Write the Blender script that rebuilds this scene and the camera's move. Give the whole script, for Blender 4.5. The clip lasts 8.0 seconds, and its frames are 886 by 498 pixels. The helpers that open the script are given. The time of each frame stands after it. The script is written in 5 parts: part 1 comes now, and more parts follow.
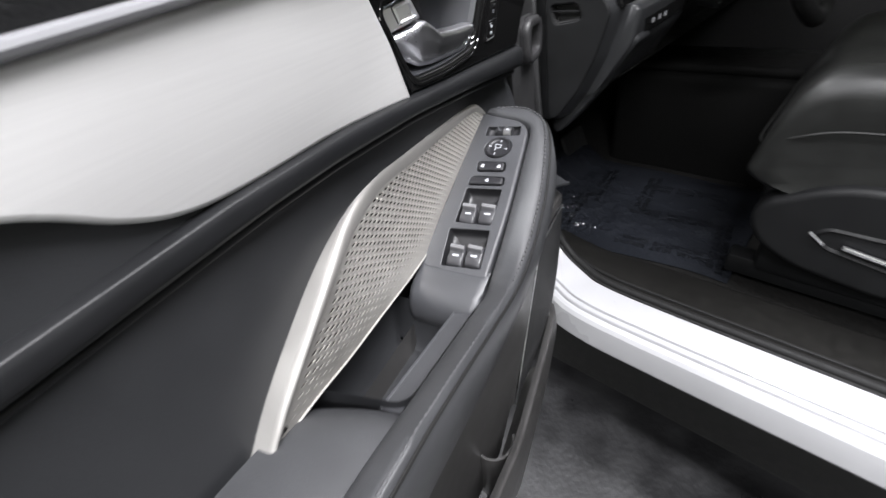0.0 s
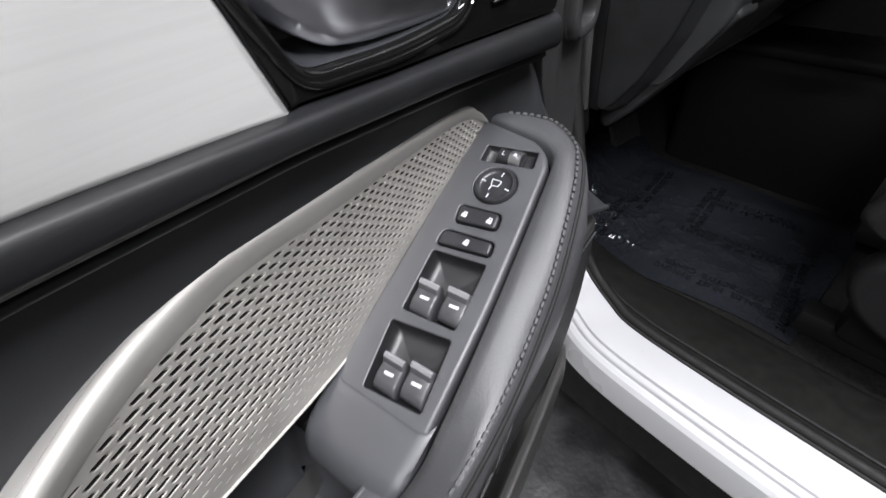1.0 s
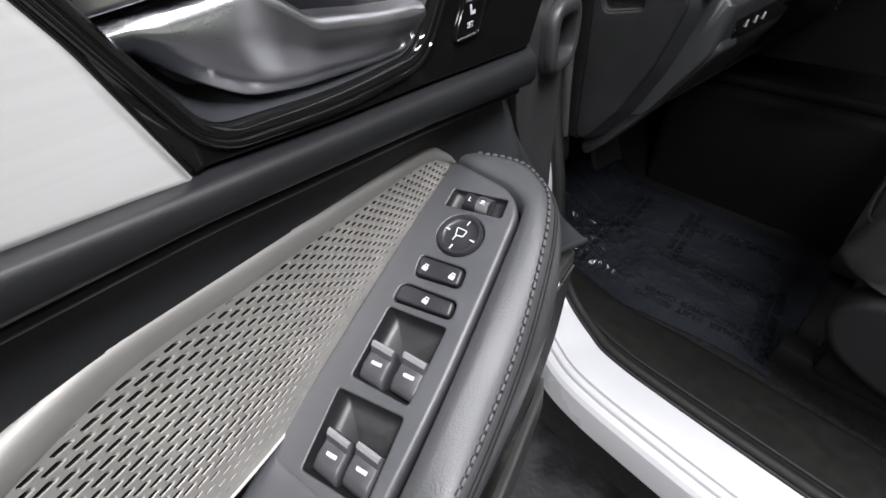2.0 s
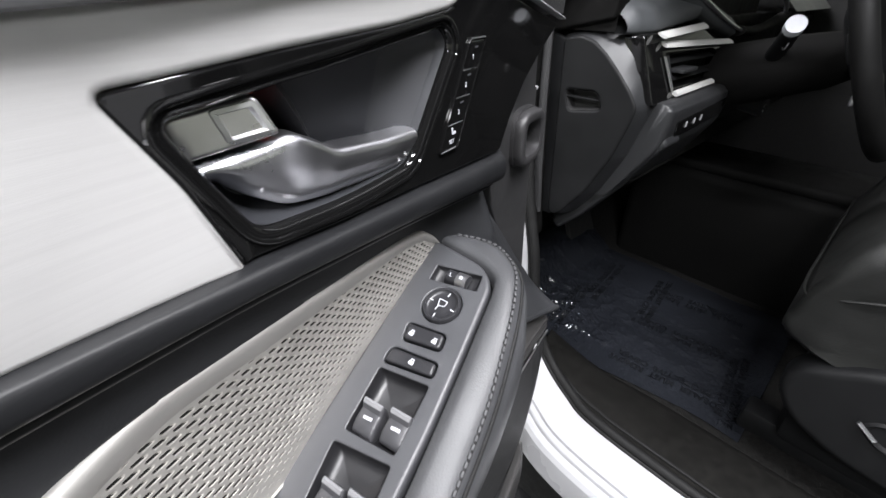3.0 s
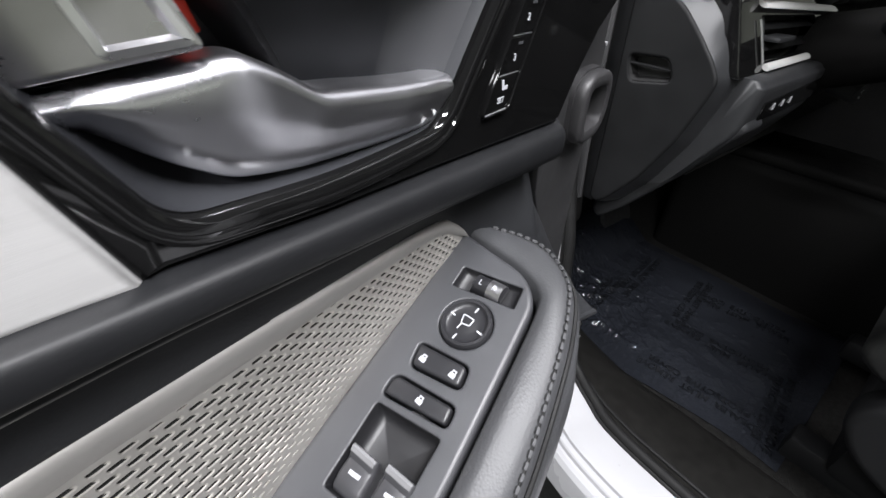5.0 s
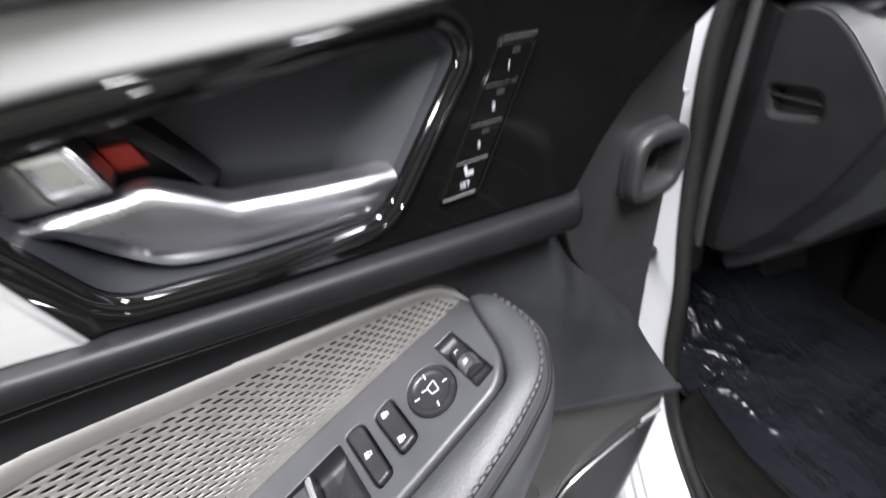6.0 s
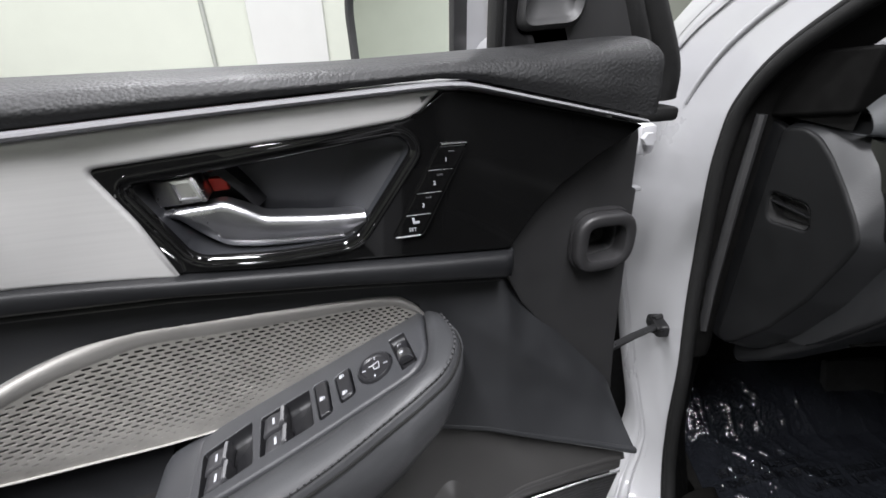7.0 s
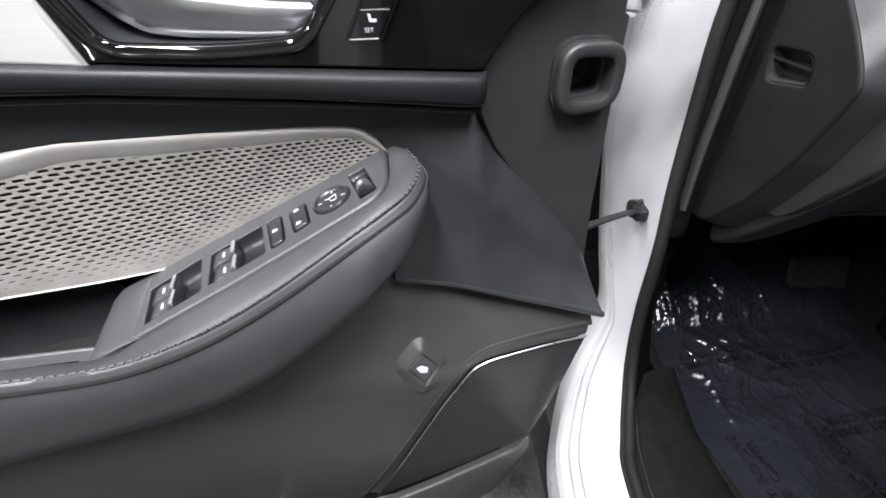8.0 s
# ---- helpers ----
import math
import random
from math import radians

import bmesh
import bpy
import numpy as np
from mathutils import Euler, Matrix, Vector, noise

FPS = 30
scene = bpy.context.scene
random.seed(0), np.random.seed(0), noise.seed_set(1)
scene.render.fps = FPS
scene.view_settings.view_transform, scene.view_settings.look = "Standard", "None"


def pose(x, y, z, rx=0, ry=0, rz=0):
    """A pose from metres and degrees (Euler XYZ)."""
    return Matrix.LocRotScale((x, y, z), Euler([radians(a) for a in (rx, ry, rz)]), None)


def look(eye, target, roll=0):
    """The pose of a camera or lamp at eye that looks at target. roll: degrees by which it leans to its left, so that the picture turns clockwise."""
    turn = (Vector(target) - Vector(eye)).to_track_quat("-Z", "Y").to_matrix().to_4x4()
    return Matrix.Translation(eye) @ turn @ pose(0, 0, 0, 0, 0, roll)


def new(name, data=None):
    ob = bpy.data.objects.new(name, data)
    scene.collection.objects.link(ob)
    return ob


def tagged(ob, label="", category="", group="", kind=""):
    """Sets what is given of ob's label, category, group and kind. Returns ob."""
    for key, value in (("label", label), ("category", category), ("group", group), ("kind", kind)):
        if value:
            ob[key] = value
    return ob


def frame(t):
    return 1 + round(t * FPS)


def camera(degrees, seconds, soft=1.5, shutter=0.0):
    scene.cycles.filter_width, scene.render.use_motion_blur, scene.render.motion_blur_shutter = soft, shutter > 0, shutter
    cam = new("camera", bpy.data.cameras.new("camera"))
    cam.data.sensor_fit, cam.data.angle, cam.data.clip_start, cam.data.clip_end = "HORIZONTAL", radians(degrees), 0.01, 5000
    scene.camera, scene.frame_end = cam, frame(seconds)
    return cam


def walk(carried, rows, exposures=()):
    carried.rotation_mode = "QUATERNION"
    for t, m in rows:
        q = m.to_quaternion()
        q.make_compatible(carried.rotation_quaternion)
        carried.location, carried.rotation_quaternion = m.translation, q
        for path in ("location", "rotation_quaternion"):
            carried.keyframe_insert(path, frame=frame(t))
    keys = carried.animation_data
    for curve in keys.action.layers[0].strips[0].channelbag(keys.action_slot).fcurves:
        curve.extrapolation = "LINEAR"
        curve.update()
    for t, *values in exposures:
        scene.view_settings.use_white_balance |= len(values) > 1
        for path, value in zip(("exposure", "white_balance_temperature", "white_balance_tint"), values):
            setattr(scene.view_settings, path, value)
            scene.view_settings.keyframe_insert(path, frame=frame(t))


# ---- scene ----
cam = camera(94.2, 8.0, 1.5, 0.4)
PATH = [
    (0, (-0.548, -0.193, 0.999), (0.801, 0.678, -0.192), -9.0),
    (0.5, (-0.414, -0.17, 0.978), (0.77, 0.8, -0.309), -6.7),
    (1, (-0.348, -0.141, 0.964), (0.817, 0.791, -0.368), -5.4),
    (2.5, (-0.305, -0.132, 0.972), (1.01, 0.725, -0.267), -0.1),
    (3, (-0.336, -0.152, 1.003), (1.094, 0.763, -0.055), 0.2),
    (3.5, (-0.365, -0.163, 1.008), (1.064, 0.748, -0.053), 2.6),
    (4, (-0.366, -0.164, 1.014), (1.049, 0.773, -0.043), 3.2),
    (4.5, (-0.321, -0.127, 1.0), (1.079, 0.82, -0.07), 4.0),
    (4.7, (-0.299, -0.104, 0.972), (1.067, 0.812, -0.165), 4.1),
    (5.8, (-0.217, -0.127, 0.979), (0.789, 1.09, -0.248), -1.9),
    (6, (-0.195, -0.16, 1.005), (0.615, 1.277, -0.125), -4.7),
    (6.5, (-0.17, -0.233, 1.041), (0.319, 1.429, 0.042), -3.4),
    (7, (-0.148, -0.285, 1.047), (0.345, 1.417, 0.119), -0.8),
    (7.5, (-0.153, -0.313, 0.992), (0.333, 1.277, -0.119), 1.4),
    (8, (-0.136, -0.305, 0.967), (0.364, 1.192, -0.261), 1.4),
]
walk(cam, [(t, look(eye, target, roll)) for t, eye, target, roll in PATH],
     [(0, 0.04), (0.5, -0.16), (1, -0.16), (2.5, 0.0), (3, 0.15), (3.5, 0.10), (4, 0.10), (4.5, -0.17), (6, 0.35), (6.5, -0.12), (7, -0.42), (7.5, -0.20), (8, 0.30)])

from mathutils import geometry

# ---- light ----
world = bpy.data.worlds.new("world")
scene.world = world
world.use_nodes = True
world.node_tree.nodes["Background"].inputs[0].default_value = (0.93, 0.97, 1.0, 1)
world.node_tree.nodes["Background"].inputs[1].default_value = 0.05
GROUND = -0.17
CEILING = GROUND + 3.2


def ceiling_lamp(x, y, sx, sy, watts):
    lamp = bpy.data.lights.new("panel_light", "AREA")
    lamp.shape, lamp.size, lamp.size_y, lamp.energy = "RECTANGLE", sx, sy, watts
    lamp.color = (0.965, 0.962, 1.0)
    ob = new("panel_light", lamp)
    ob.matrix_world = pose(x, y, CEILING - 0.075)
    return ob


# Unseen lights, places and watts set by look; last one added to brighten dash.
LAMPS = [(-0.75, -0.9, 140), (-0.75, 1.6, 135), (-2.7, -0.9, 135), (-2.7, 1.6, 135), (0.3, -1.3, 82), (1.2, 1.6, 130)]
for lx, ly, watts in LAMPS:
    ceiling_lamp(lx, ly, 0.16, 1.5, watts)


# ---- materials ----
def mat(name, base, rough=0.5, metal=0.0, vary=0.12, scale=40.0, bump=0.15, fine=900.0, coat=0.0, stretch=(1, 1, 1), spec=0.5, depth=0.0006, rough_vary=0.12):
    m = bpy.data.materials.new(name)
    m.use_nodes = True
    nt = m.node_tree
    b = nt.nodes["Principled BSDF"]
    b.inputs["Metallic"].default_value = metal
    b.inputs["Coat Weight"].default_value = coat
    b.inputs["Coat Roughness"].default_value = 0.03
    b.inputs["Specular IOR Level"].default_value = spec
    tc = nt.nodes.new("ShaderNodeTexCoord")
    mp = nt.nodes.new("ShaderNodeMapping")
    mp.inputs["Scale"].default_value = stretch
    nt.links.new(tc.outputs["Object"], mp.inputs[0])
    n1 = nt.nodes.new("ShaderNodeTexNoise")
    n1.inputs["Scale"].default_value, n1.inputs["Detail"].default_value = scale, 5
    nt.links.new(mp.outputs[0], n1.inputs[0])
    n2 = nt.nodes.new("ShaderNodeTexNoise")
    n2.inputs["Scale"].default_value, n2.inputs["Detail"].default_value = fine, 2
    nt.links.new(mp.outputs[0], n2.inputs[0])
    ramp = nt.nodes.new("ShaderNodeMapRange")
    ramp.inputs[1].default_value, ramp.inputs[2].default_value = 0.3, 0.7
    ramp.inputs[3].default_value, ramp.inputs[4].default_value = 1 - vary, 1 + vary
    nt.links.new(n1.outputs[0], ramp.inputs[0])
    mul = nt.nodes.new("ShaderNodeMix")
    mul.data_type, mul.blend_type = "RGBA", "MULTIPLY"
    mul.inputs[0].default_value = 1
    mul.inputs[6].default_value = (*base, 1)
    nt.links.new(ramp.outputs[0], mul.inputs[7])
    nt.links.new(mul.outputs[2], b.inputs["Base Color"])
    rr = nt.nodes.new("ShaderNodeMapRange")
    rr.inputs[1].default_value, rr.inputs[2].default_value = 0.3, 0.7
    rr.inputs[3].default_value, rr.inputs[4].default_value = rough * (1 - rough_vary), min(1, rough * (1 + rough_vary))
    nt.links.new(n1.outputs[0], rr.inputs[0])
    nt.links.new(rr.outputs[0], b.inputs["Roughness"])
    if bump > 0:
        bp = nt.nodes.new("ShaderNodeBump")
        bp.inputs["Strength"].default_value, bp.inputs["Distance"].default_value = bump, depth
        nt.links.new(n2.outputs[0], bp.inputs["Height"])
        nt.links.new(bp.outputs[0], b.inputs["Normal"])
    return m


def leather(name, base, rough, cell=420.0, bump=0.35, depth=0.0007, stretch=(1, 1, 1), spec=0.38, feature="SMOOTH_F1"):
    """Pebbled vinyl: cells for the grain, noise for the wear."""
    m = mat(name, base, rough, 0, 0.10, 22.0, 0.0, stretch=stretch, spec=spec)
    nt = m.node_tree
    b = nt.nodes["Principled BSDF"]
    mp = next(n for n in nt.nodes if n.type == "MAPPING")
    vo = nt.nodes.new("ShaderNodeTexVoronoi")
    vo.feature, vo.inputs["Scale"].default_value = feature, cell
    nt.links.new(mp.outputs[0], vo.inputs["Vector"])
    bp = nt.nodes.new("ShaderNodeBump")
    bp.inputs["Strength"].default_value, bp.inputs["Distance"].default_value = bump, depth
    bp.invert = True
    nt.links.new(vo.outputs["Distance"], bp.inputs["Height"])
    nt.links.new(bp.outputs[0], b.inputs["Normal"])
    return m


def glow(name, color, strength):
    m = bpy.data.materials.new(name)
    m.use_nodes = True
    b = m.node_tree.nodes["Principled BSDF"]
    b.inputs["Base Color"].default_value = (*color, 1)
    b.inputs["Emission Color"].default_value = (*color, 1)
    b.inputs["Emission Strength"].default_value = strength
    return m


M_PAD = leather("pad_vinyl", (0.0168, 0.0170, 0.0176), 0.52, 430, 0.6, 0.0007, spec=0.30, feature="F1")
M_SOFT = leather("trim_vinyl", (0.0220, 0.0227, 0.0245), 0.44, 900, 0.25, 0.0003, spec=0.30)
M_ARM = leather("armrest_leather", (0.041, 0.0418, 0.0442), 0.42, 800, 0.30, 0.0004)
M_PLASTIC = mat("hard_plastic", (0.026, 0.0258, 0.0265), 0.44, 0, 0.06, 30, 0.25, 1800, depth=0.0002, spec=0.42)
M_SWITCH = mat("switch_plastic", (0.042, 0.043, 0.0465), 0.40, 0, 0.05, 40, 0.2, 2200, depth=0.0002)
M_BUTTON = mat("button_plastic", (0.017, 0.017, 0.019), 0.34, 0, 0.05, 60, 0.1, 2400, depth=0.0002)
# Darker than the panel: shade of the switch wells is put into the colour.
M_WELL = mat("dark_recess_plastic", (0.011, 0.011, 0.0122), 0.42, 0, 0.05, 60, 0.1, 2400, depth=0.0002)
M_GLOSS = mat("piano_black", (0.0043, 0.0043, 0.0044), 0.05, 0, 0.1, 30, 0.0, spec=0.5)
M_BRUSHED = mat("brushed_silver_trim", (0.66, 0.652, 0.645), 0.44, 0.5, 0.03, 110, 0.16, 700, stretch=(0.12, 1, 5), depth=0.0003, rough_vary=0.05)
M_SATIN = mat("satin_nickel", (0.365, 0.355, 0.338), 0.58, 0.6, 0.06, 40, 0.08, 1500, depth=0.0002)
M_CHROME = mat("matt_chrome", (0.80, 0.80, 0.82), 0.30, 1.0, 0.04, 40, 0.0)
M_LEVER = mat("dark_chrome", (0.66, 0.66, 0.69), 0.30, 1.0, 0.04, 40, 0.0)
M_TAB = mat("satin_lock_metal", (0.62, 0.61, 0.62), 0.30, 1.0, 0.05, 60, 0.06, 1500, depth=0.0002)
M_ROLL = leather("roll_vinyl", (0.0080, 0.0083, 0.0092), 0.46, 850, 0.2, 0.0002, spec=0.28)
M_RECESS = mat("recess_plastic", (0.024, 0.025, 0.0285), 0.48, 0, 0.06, 40, 0.2, 2000, depth=0.0002, spec=0.42)
M_GREY = mat("grey_edge_plastic", (0.30, 0.30, 0.31), 0.4, 0, 0.05, 60, 0.0)
M_STRIP = mat("matt_silver_strip", (0.17, 0.17, 0.178), 0.62, 0.1, 0.04, 40, 0.0)
M_GRILLE = mat("grille_nickel", (0.46, 0.443, 0.415), 0.46, 0.75, 0.06, 60, 0.05, 1500, depth=0.0002)
# Shade inside the grille slots is put into these two colours.
M_SLOT = mat("slot_backing_grey", (0.11, 0.1055, 0.098), 0.8, 0, 0.2, 300, 0.4, 2500, depth=0.0003)
M_SLOT_SHADE = mat("slot_wall_shade", (0.013, 0.0128, 0.0122), 0.6, 0, 0.1, 60, 0.0, spec=0.2)
# Near-black for hollows and screen; shade of the hollows is in the colour.
M_DARK = mat("grille_backing", (0.006, 0.006, 0.006), 0.8, 0, 0.2, 60, 0.0)
M_WHITE_INK = mat("white_marking", (0.44, 0.45, 0.48), 0.5, 0, 0.05, 80, 0.0)
M_RED = mat("red_marking", (0.75, 0.045, 0.02), 0.45, 0, 0.05, 80, 0.0)
M_PAINT = mat("white_car_paint", (0.395, 0.395, 0.408), 0.30, 0, 0.02, 6, 0.0, coat=0.8)
M_RUBBER = mat("black_rubber", (0.0065, 0.0065, 0.0065), 0.68, 0, 0.12, 60, 0.3, 700, spec=0.3)
M_STRAP = mat("strap_black", (0.008, 0.008, 0.0085), 0.30, 0, 0.1, 80, 0.2, 900, depth=0.0003)
M_LOWER = mat("lower_door_plastic", (0.038, 0.037, 0.0364), 0.36, 0, 0.06, 30, 0.3, 1600, depth=0.0002)
M_CARPET = mat("black_carpet", (0.0140, 0.0137, 0.0130), 0.95, 0, 0.55, 150, 1.0, 620, spec=0.08, depth=0.004)
M_THREAD = mat("grey_thread", (0.045, 0.0455, 0.048), 0.7, 0, 0.1, 200, 0.0)
M_FLOOR = mat("dark_shop_floor", (0.016, 0.016, 0.017), 0.42, 0, 0.45, 9, 0.5, 60, depth=0.003, rough_vary=0.35)
M_WALL = mat("painted_wall", (0.54, 0.56, 0.49), 0.75, 0, 0.03, 3, 0.15, 120)
M_CEIL = mat("ceiling_paint", (0.25, 0.25, 0.245), 0.8, 0, 0.03, 3, 0.1, 90)
M_LAMP = glow("lamp_diffuser", (0.97, 0.97, 1.0), 12.0)


# ---- builders ----
ORIGIN = {}


def thing(name, label, category, at=(0, 0, 0), turn=0.0, group="", kind=""):
    ob = new(name)
    ob.empty_display_size = 0.05
    ob.matrix_world = pose(*at, 0, 0, turn)
    ORIGIN[ob.name] = Vector((0, 0, 0))
    return tagged(ob, label, category, group, kind)


def finish(bm, name, material, angle=35, smooth=True):
    bmesh.ops.remove_doubles(bm, verts=bm.verts, dist=1e-6)
    bmesh.ops.recalc_face_normals(bm, faces=bm.faces)
    me = bpy.data.meshes.new(name)
    bm.to_mesh(me)
    bm.free()
    for m in material if isinstance(material, (list, tuple)) else (material,):
        me.materials.append(m)
    if smooth:
        me.polygons.foreach_set("use_smooth", [True] * len(me.polygons))
        me.set_sharp_from_angle(angle=radians(angle))
    return me


def part(name, bm, material, parent, label="", angle=35):
    """One mesh under a thing or a part; its points are given in the thing's own frame."""
    ob = new(name, finish(bm, name, material, angle))
    ob.parent = parent
    return tagged(ob, label)


def spl(pts, n, closed=False):
    """n points along a smooth curve through pts."""
    p = np.array(pts, float)
    k = len(p)
    out = []
    spans = k if closed else k - 1
    for i in range(n):
        t = i / n * spans if closed else i / (n - 1) * spans
        a = min(int(t), spans - 1)
        u = t - a
        g = (lambda j: p[j % k]) if closed else (lambda j: p[j] if 0 <= j < k else (2 * p[0] - p[1] if j < 0 else 2 * p[-1] - p[-2]))
        p0, p1, p2, p3 = g(a - 1), g(a), g(a + 1), g(a + 2)
        out.append(0.5 * (2 * p1 + (p2 - p0) * u + (2 * p0 - 5 * p1 + 4 * p2 - p3) * u * u + (3 * p1 - p0 - 3 * p2 + p3) * u ** 3))
    return [tuple(float(v) for v in q) for q in out]


def soft(t, xs, ys, w=0.05):
    """lerp with its kinks rounded over w to both sides."""
    return float(np.mean(np.interp(np.linspace(t - w, t + w, 11), xs, ys)))


def lerp(x, xs, ys):
    return float(np.interp(x, xs, ys))


def rounded(pts, r, n=4):
    """A closed polygon with its corners rounded; r: one radius or one per corner."""
    out = []
    k = len(pts)
    for i in range(k):
        a, b, c = (np.array(pts[j % k], float) for j in (i - 1, i, i + 1))
        ri = r[i] if isinstance(r, (list, tuple)) else r
        d1, d2 = (a - b), (c - b)
        l1, l2 = np.linalg.norm(d1), np.linalg.norm(d2)
        q = min(ri, 0.48 * l1, 0.48 * l2)
        s, e = b + d1 / l1 * q, b + d2 / l2 * q
        for j in range(n + 1):
            t = j / n
            out.append(tuple((1 - t) ** 2 * s + 2 * t * (1 - t) * b + t * t * e))
    return out


def area(loop):
    return 0.5 * sum(a[0] * b[1] - b[0] * a[1] for a, b in zip(loop, loop[1:] + loop[:1]))


def inset(loop, d):
    """The loop moved inwards by d (outwards if negative)."""
    k, s, out = len(loop), 1 if area(loop) > 0 else -1, []
    for i in range(k):
        a, b, c = (np.array(loop[j % k], float) for j in (i - 1, i, i + 1))
        e1, e2 = b - a, c - b
        n1, n2 = np.array([-e1[1], e1[0]]), np.array([-e2[1], e2[0]])
        n1, n2 = n1 / (np.linalg.norm(n1) + 1e-12), n2 / (np.linalg.norm(n2) + 1e-12)
        m = n1 + n2
        m = m / max(np.linalg.norm(m), 1e-9)
        out.append(tuple(b + s * m * d / max(0.5, float(m @ n1))))
    return out


def ring(bm, loop, place, d):
    return [bm.verts.new(place(p[0], p[1], d)) for p in loop]


def bridge(bm, a, b, closed=True):
    k = len(a)
    for i in range(k if closed else k - 1):
        j = (i + 1) % k
        try:
            bm.faces.new((a[i], a[j], b[j], b[i]))
        except ValueError:
            pass


def inside(p, loop):
    hit = False
    for a, b in zip(loop, loop[1:] + loop[:1]):
        if (a[1] > p[1]) != (b[1] > p[1]) and p[0] < (b[0] - a[0]) * (p[1] - a[1]) / (b[1] - a[1]) + a[0]:
            hit = not hit
    return hit


def fill(bm, loops):
    """Faces between an outer ring of vertices and the rings of its holes, in the plane that they lie nearest to."""
    pts = [v.co for r in loops for v in r]
    c = sum(pts, Vector()) / len(pts)
    n = Vector()
    ring0 = [v.co for v in loops[0]]
    for a, b in zip(ring0, ring0[1:] + ring0[:1]):
        n += (a - c).cross(b - c)
    n.normalize()
    e1 = n.orthogonal().normalized()
    e2 = n.cross(e1)
    flat = [[((v.co - c) @ e1, (v.co - c) @ e2) for v in r] for r in loops]
    verts, edges, owner = [], [], []
    for r, f in zip(loops, flat):
        k = len(verts)
        verts += [Vector(q) for q in f]
        owner += list(r)
        edges += [(k + i, k + (i + 1) % len(r)) for i in range(len(r))]
    out = geometry.delaunay_2d_cdt(verts, edges, [], 0, 1e-7)
    own = [owner[o[0]] if o else bm.verts.new(c + e1 * p[0] + e2 * p[1]) for p, o in zip(out[0], out[3])]
    for tri in out[2]:
        m = sum((out[0][i] for i in tri), Vector((0, 0))) / 3
        if inside(m, flat[0]) and not any(inside(m, f) for f in flat[1:]) and len({own[i] for i in tri}) == 3:
            try:
                bm.faces.new([own[i] for i in tri])
            except ValueError:
                pass


def plate(outer, place, depth, bevel=0.001, holes=(), bm=None, back=False, steps=2, hole_bevel=None):
    """A slab with a bevelled rim and holes through it; place(a, b, d) lays plan points at depth d."""
    bm = bm or bmesh.new()
    fronts, backs = [], []
    for n, loop in enumerate([outer, *holes]):
        sign = 1 if n == 0 else -1
        bv = bevel if n == 0 or hole_bevel is None else hole_bevel
        rows = [ring(bm, inset(loop, sign * (bv + min(0.0006, 0.6 * bv))), place, 0.0)]
        for i in range(steps + 1):
            t = i / steps * math.pi / 2
            rows.append(ring(bm, inset(loop, sign * bv * (1 - math.sin(t))), place, bv * (1 - math.cos(t))))
        rows.append(ring(bm, loop, place, depth))
        for a, b in zip(rows, rows[1:]):
            bridge(bm, a, b)
        fronts.append(rows[0])
        backs.append(rows[-1])
    fill(bm, fronts)
    if back:
        fill(bm, backs)
    return bm


def sheet(fn, nu, nv, bm=None):
    """A surface from fn(u, v), both 0 to 1."""
    bm = bm or bmesh.new()
    rows = [[bm.verts.new(fn(i / nu, j / nv)) for j in range(nv + 1)] for i in range(nu + 1)]
    for a, b in zip(rows, rows[1:]):
        bridge(bm, a, b, closed=False)
    return bm


def loft(rings, caps=True, bm=None, closed=True):
    bm = bm or bmesh.new()
    rows = [[bm.verts.new(p) for p in r] for r in rings]
    for a, b in zip(rows, rows[1:]):
        bridge(bm, a, b, closed)
    if caps:
        for r in (rows[0], rows[-1]):
            c = bm.verts.new(sum((v.co for v in r), Vector()) / len(r))
            for i in range(len(r)):
                bm.faces.new((r[i], r[(i + 1) % len(r)], c))
    return bm


def tube(path, rx, ry=None, n=10, up=(0, 0, 1), closed=False, bm=None, caps=True):
    """A bar of elliptic section along a path: rx sideways, ry along up."""
    ry = ry or rx
    pts = [Vector(p) for p in path]
    rings = []
    k = len(pts)
    for i in range(k):
        a, b = (pts[(i - 1) % k], pts[(i + 1) % k]) if closed else (pts[max(i - 1, 0)], pts[min(i + 1, k - 1)])
        t = (b - a).normalized()
        side = t.cross(Vector(up)).normalized()
        top = side.cross(t).normalized()
        fx, fy = (rx(i / (k - 1)), ry(i / (k - 1))) if callable(rx) else (rx, ry)
        rings.append([pts[i] + side * fx * math.cos(q) + top * fy * math.sin(q) for q in (2 * math.pi * j / n for j in range(n))])
    if closed:
        rings.append(rings[0])
    return loft(rings, caps and not closed, bm)


def rbox(c, s, r=0.002, seg=2, bm=None, m=None):
    """A box of size s about c with rounded edges."""
    own = bmesh.new()
    bmesh.ops.create_cube(own, size=1, matrix=Matrix.Translation(c) @ Matrix.Diagonal((*s, 1)))
    bmesh.ops.bevel(own, geom=own.edges[:], offset=r, segments=seg, profile=0.5, affect="EDGES")
    if m:
        own.transform(m)
    if bm is None:
        return own
    me = bpy.data.meshes.new("tmp")
    own.to_mesh(me)
    own.free()
    bm.from_mesh(me)
    bpy.data.meshes.remove(me)
    return bm


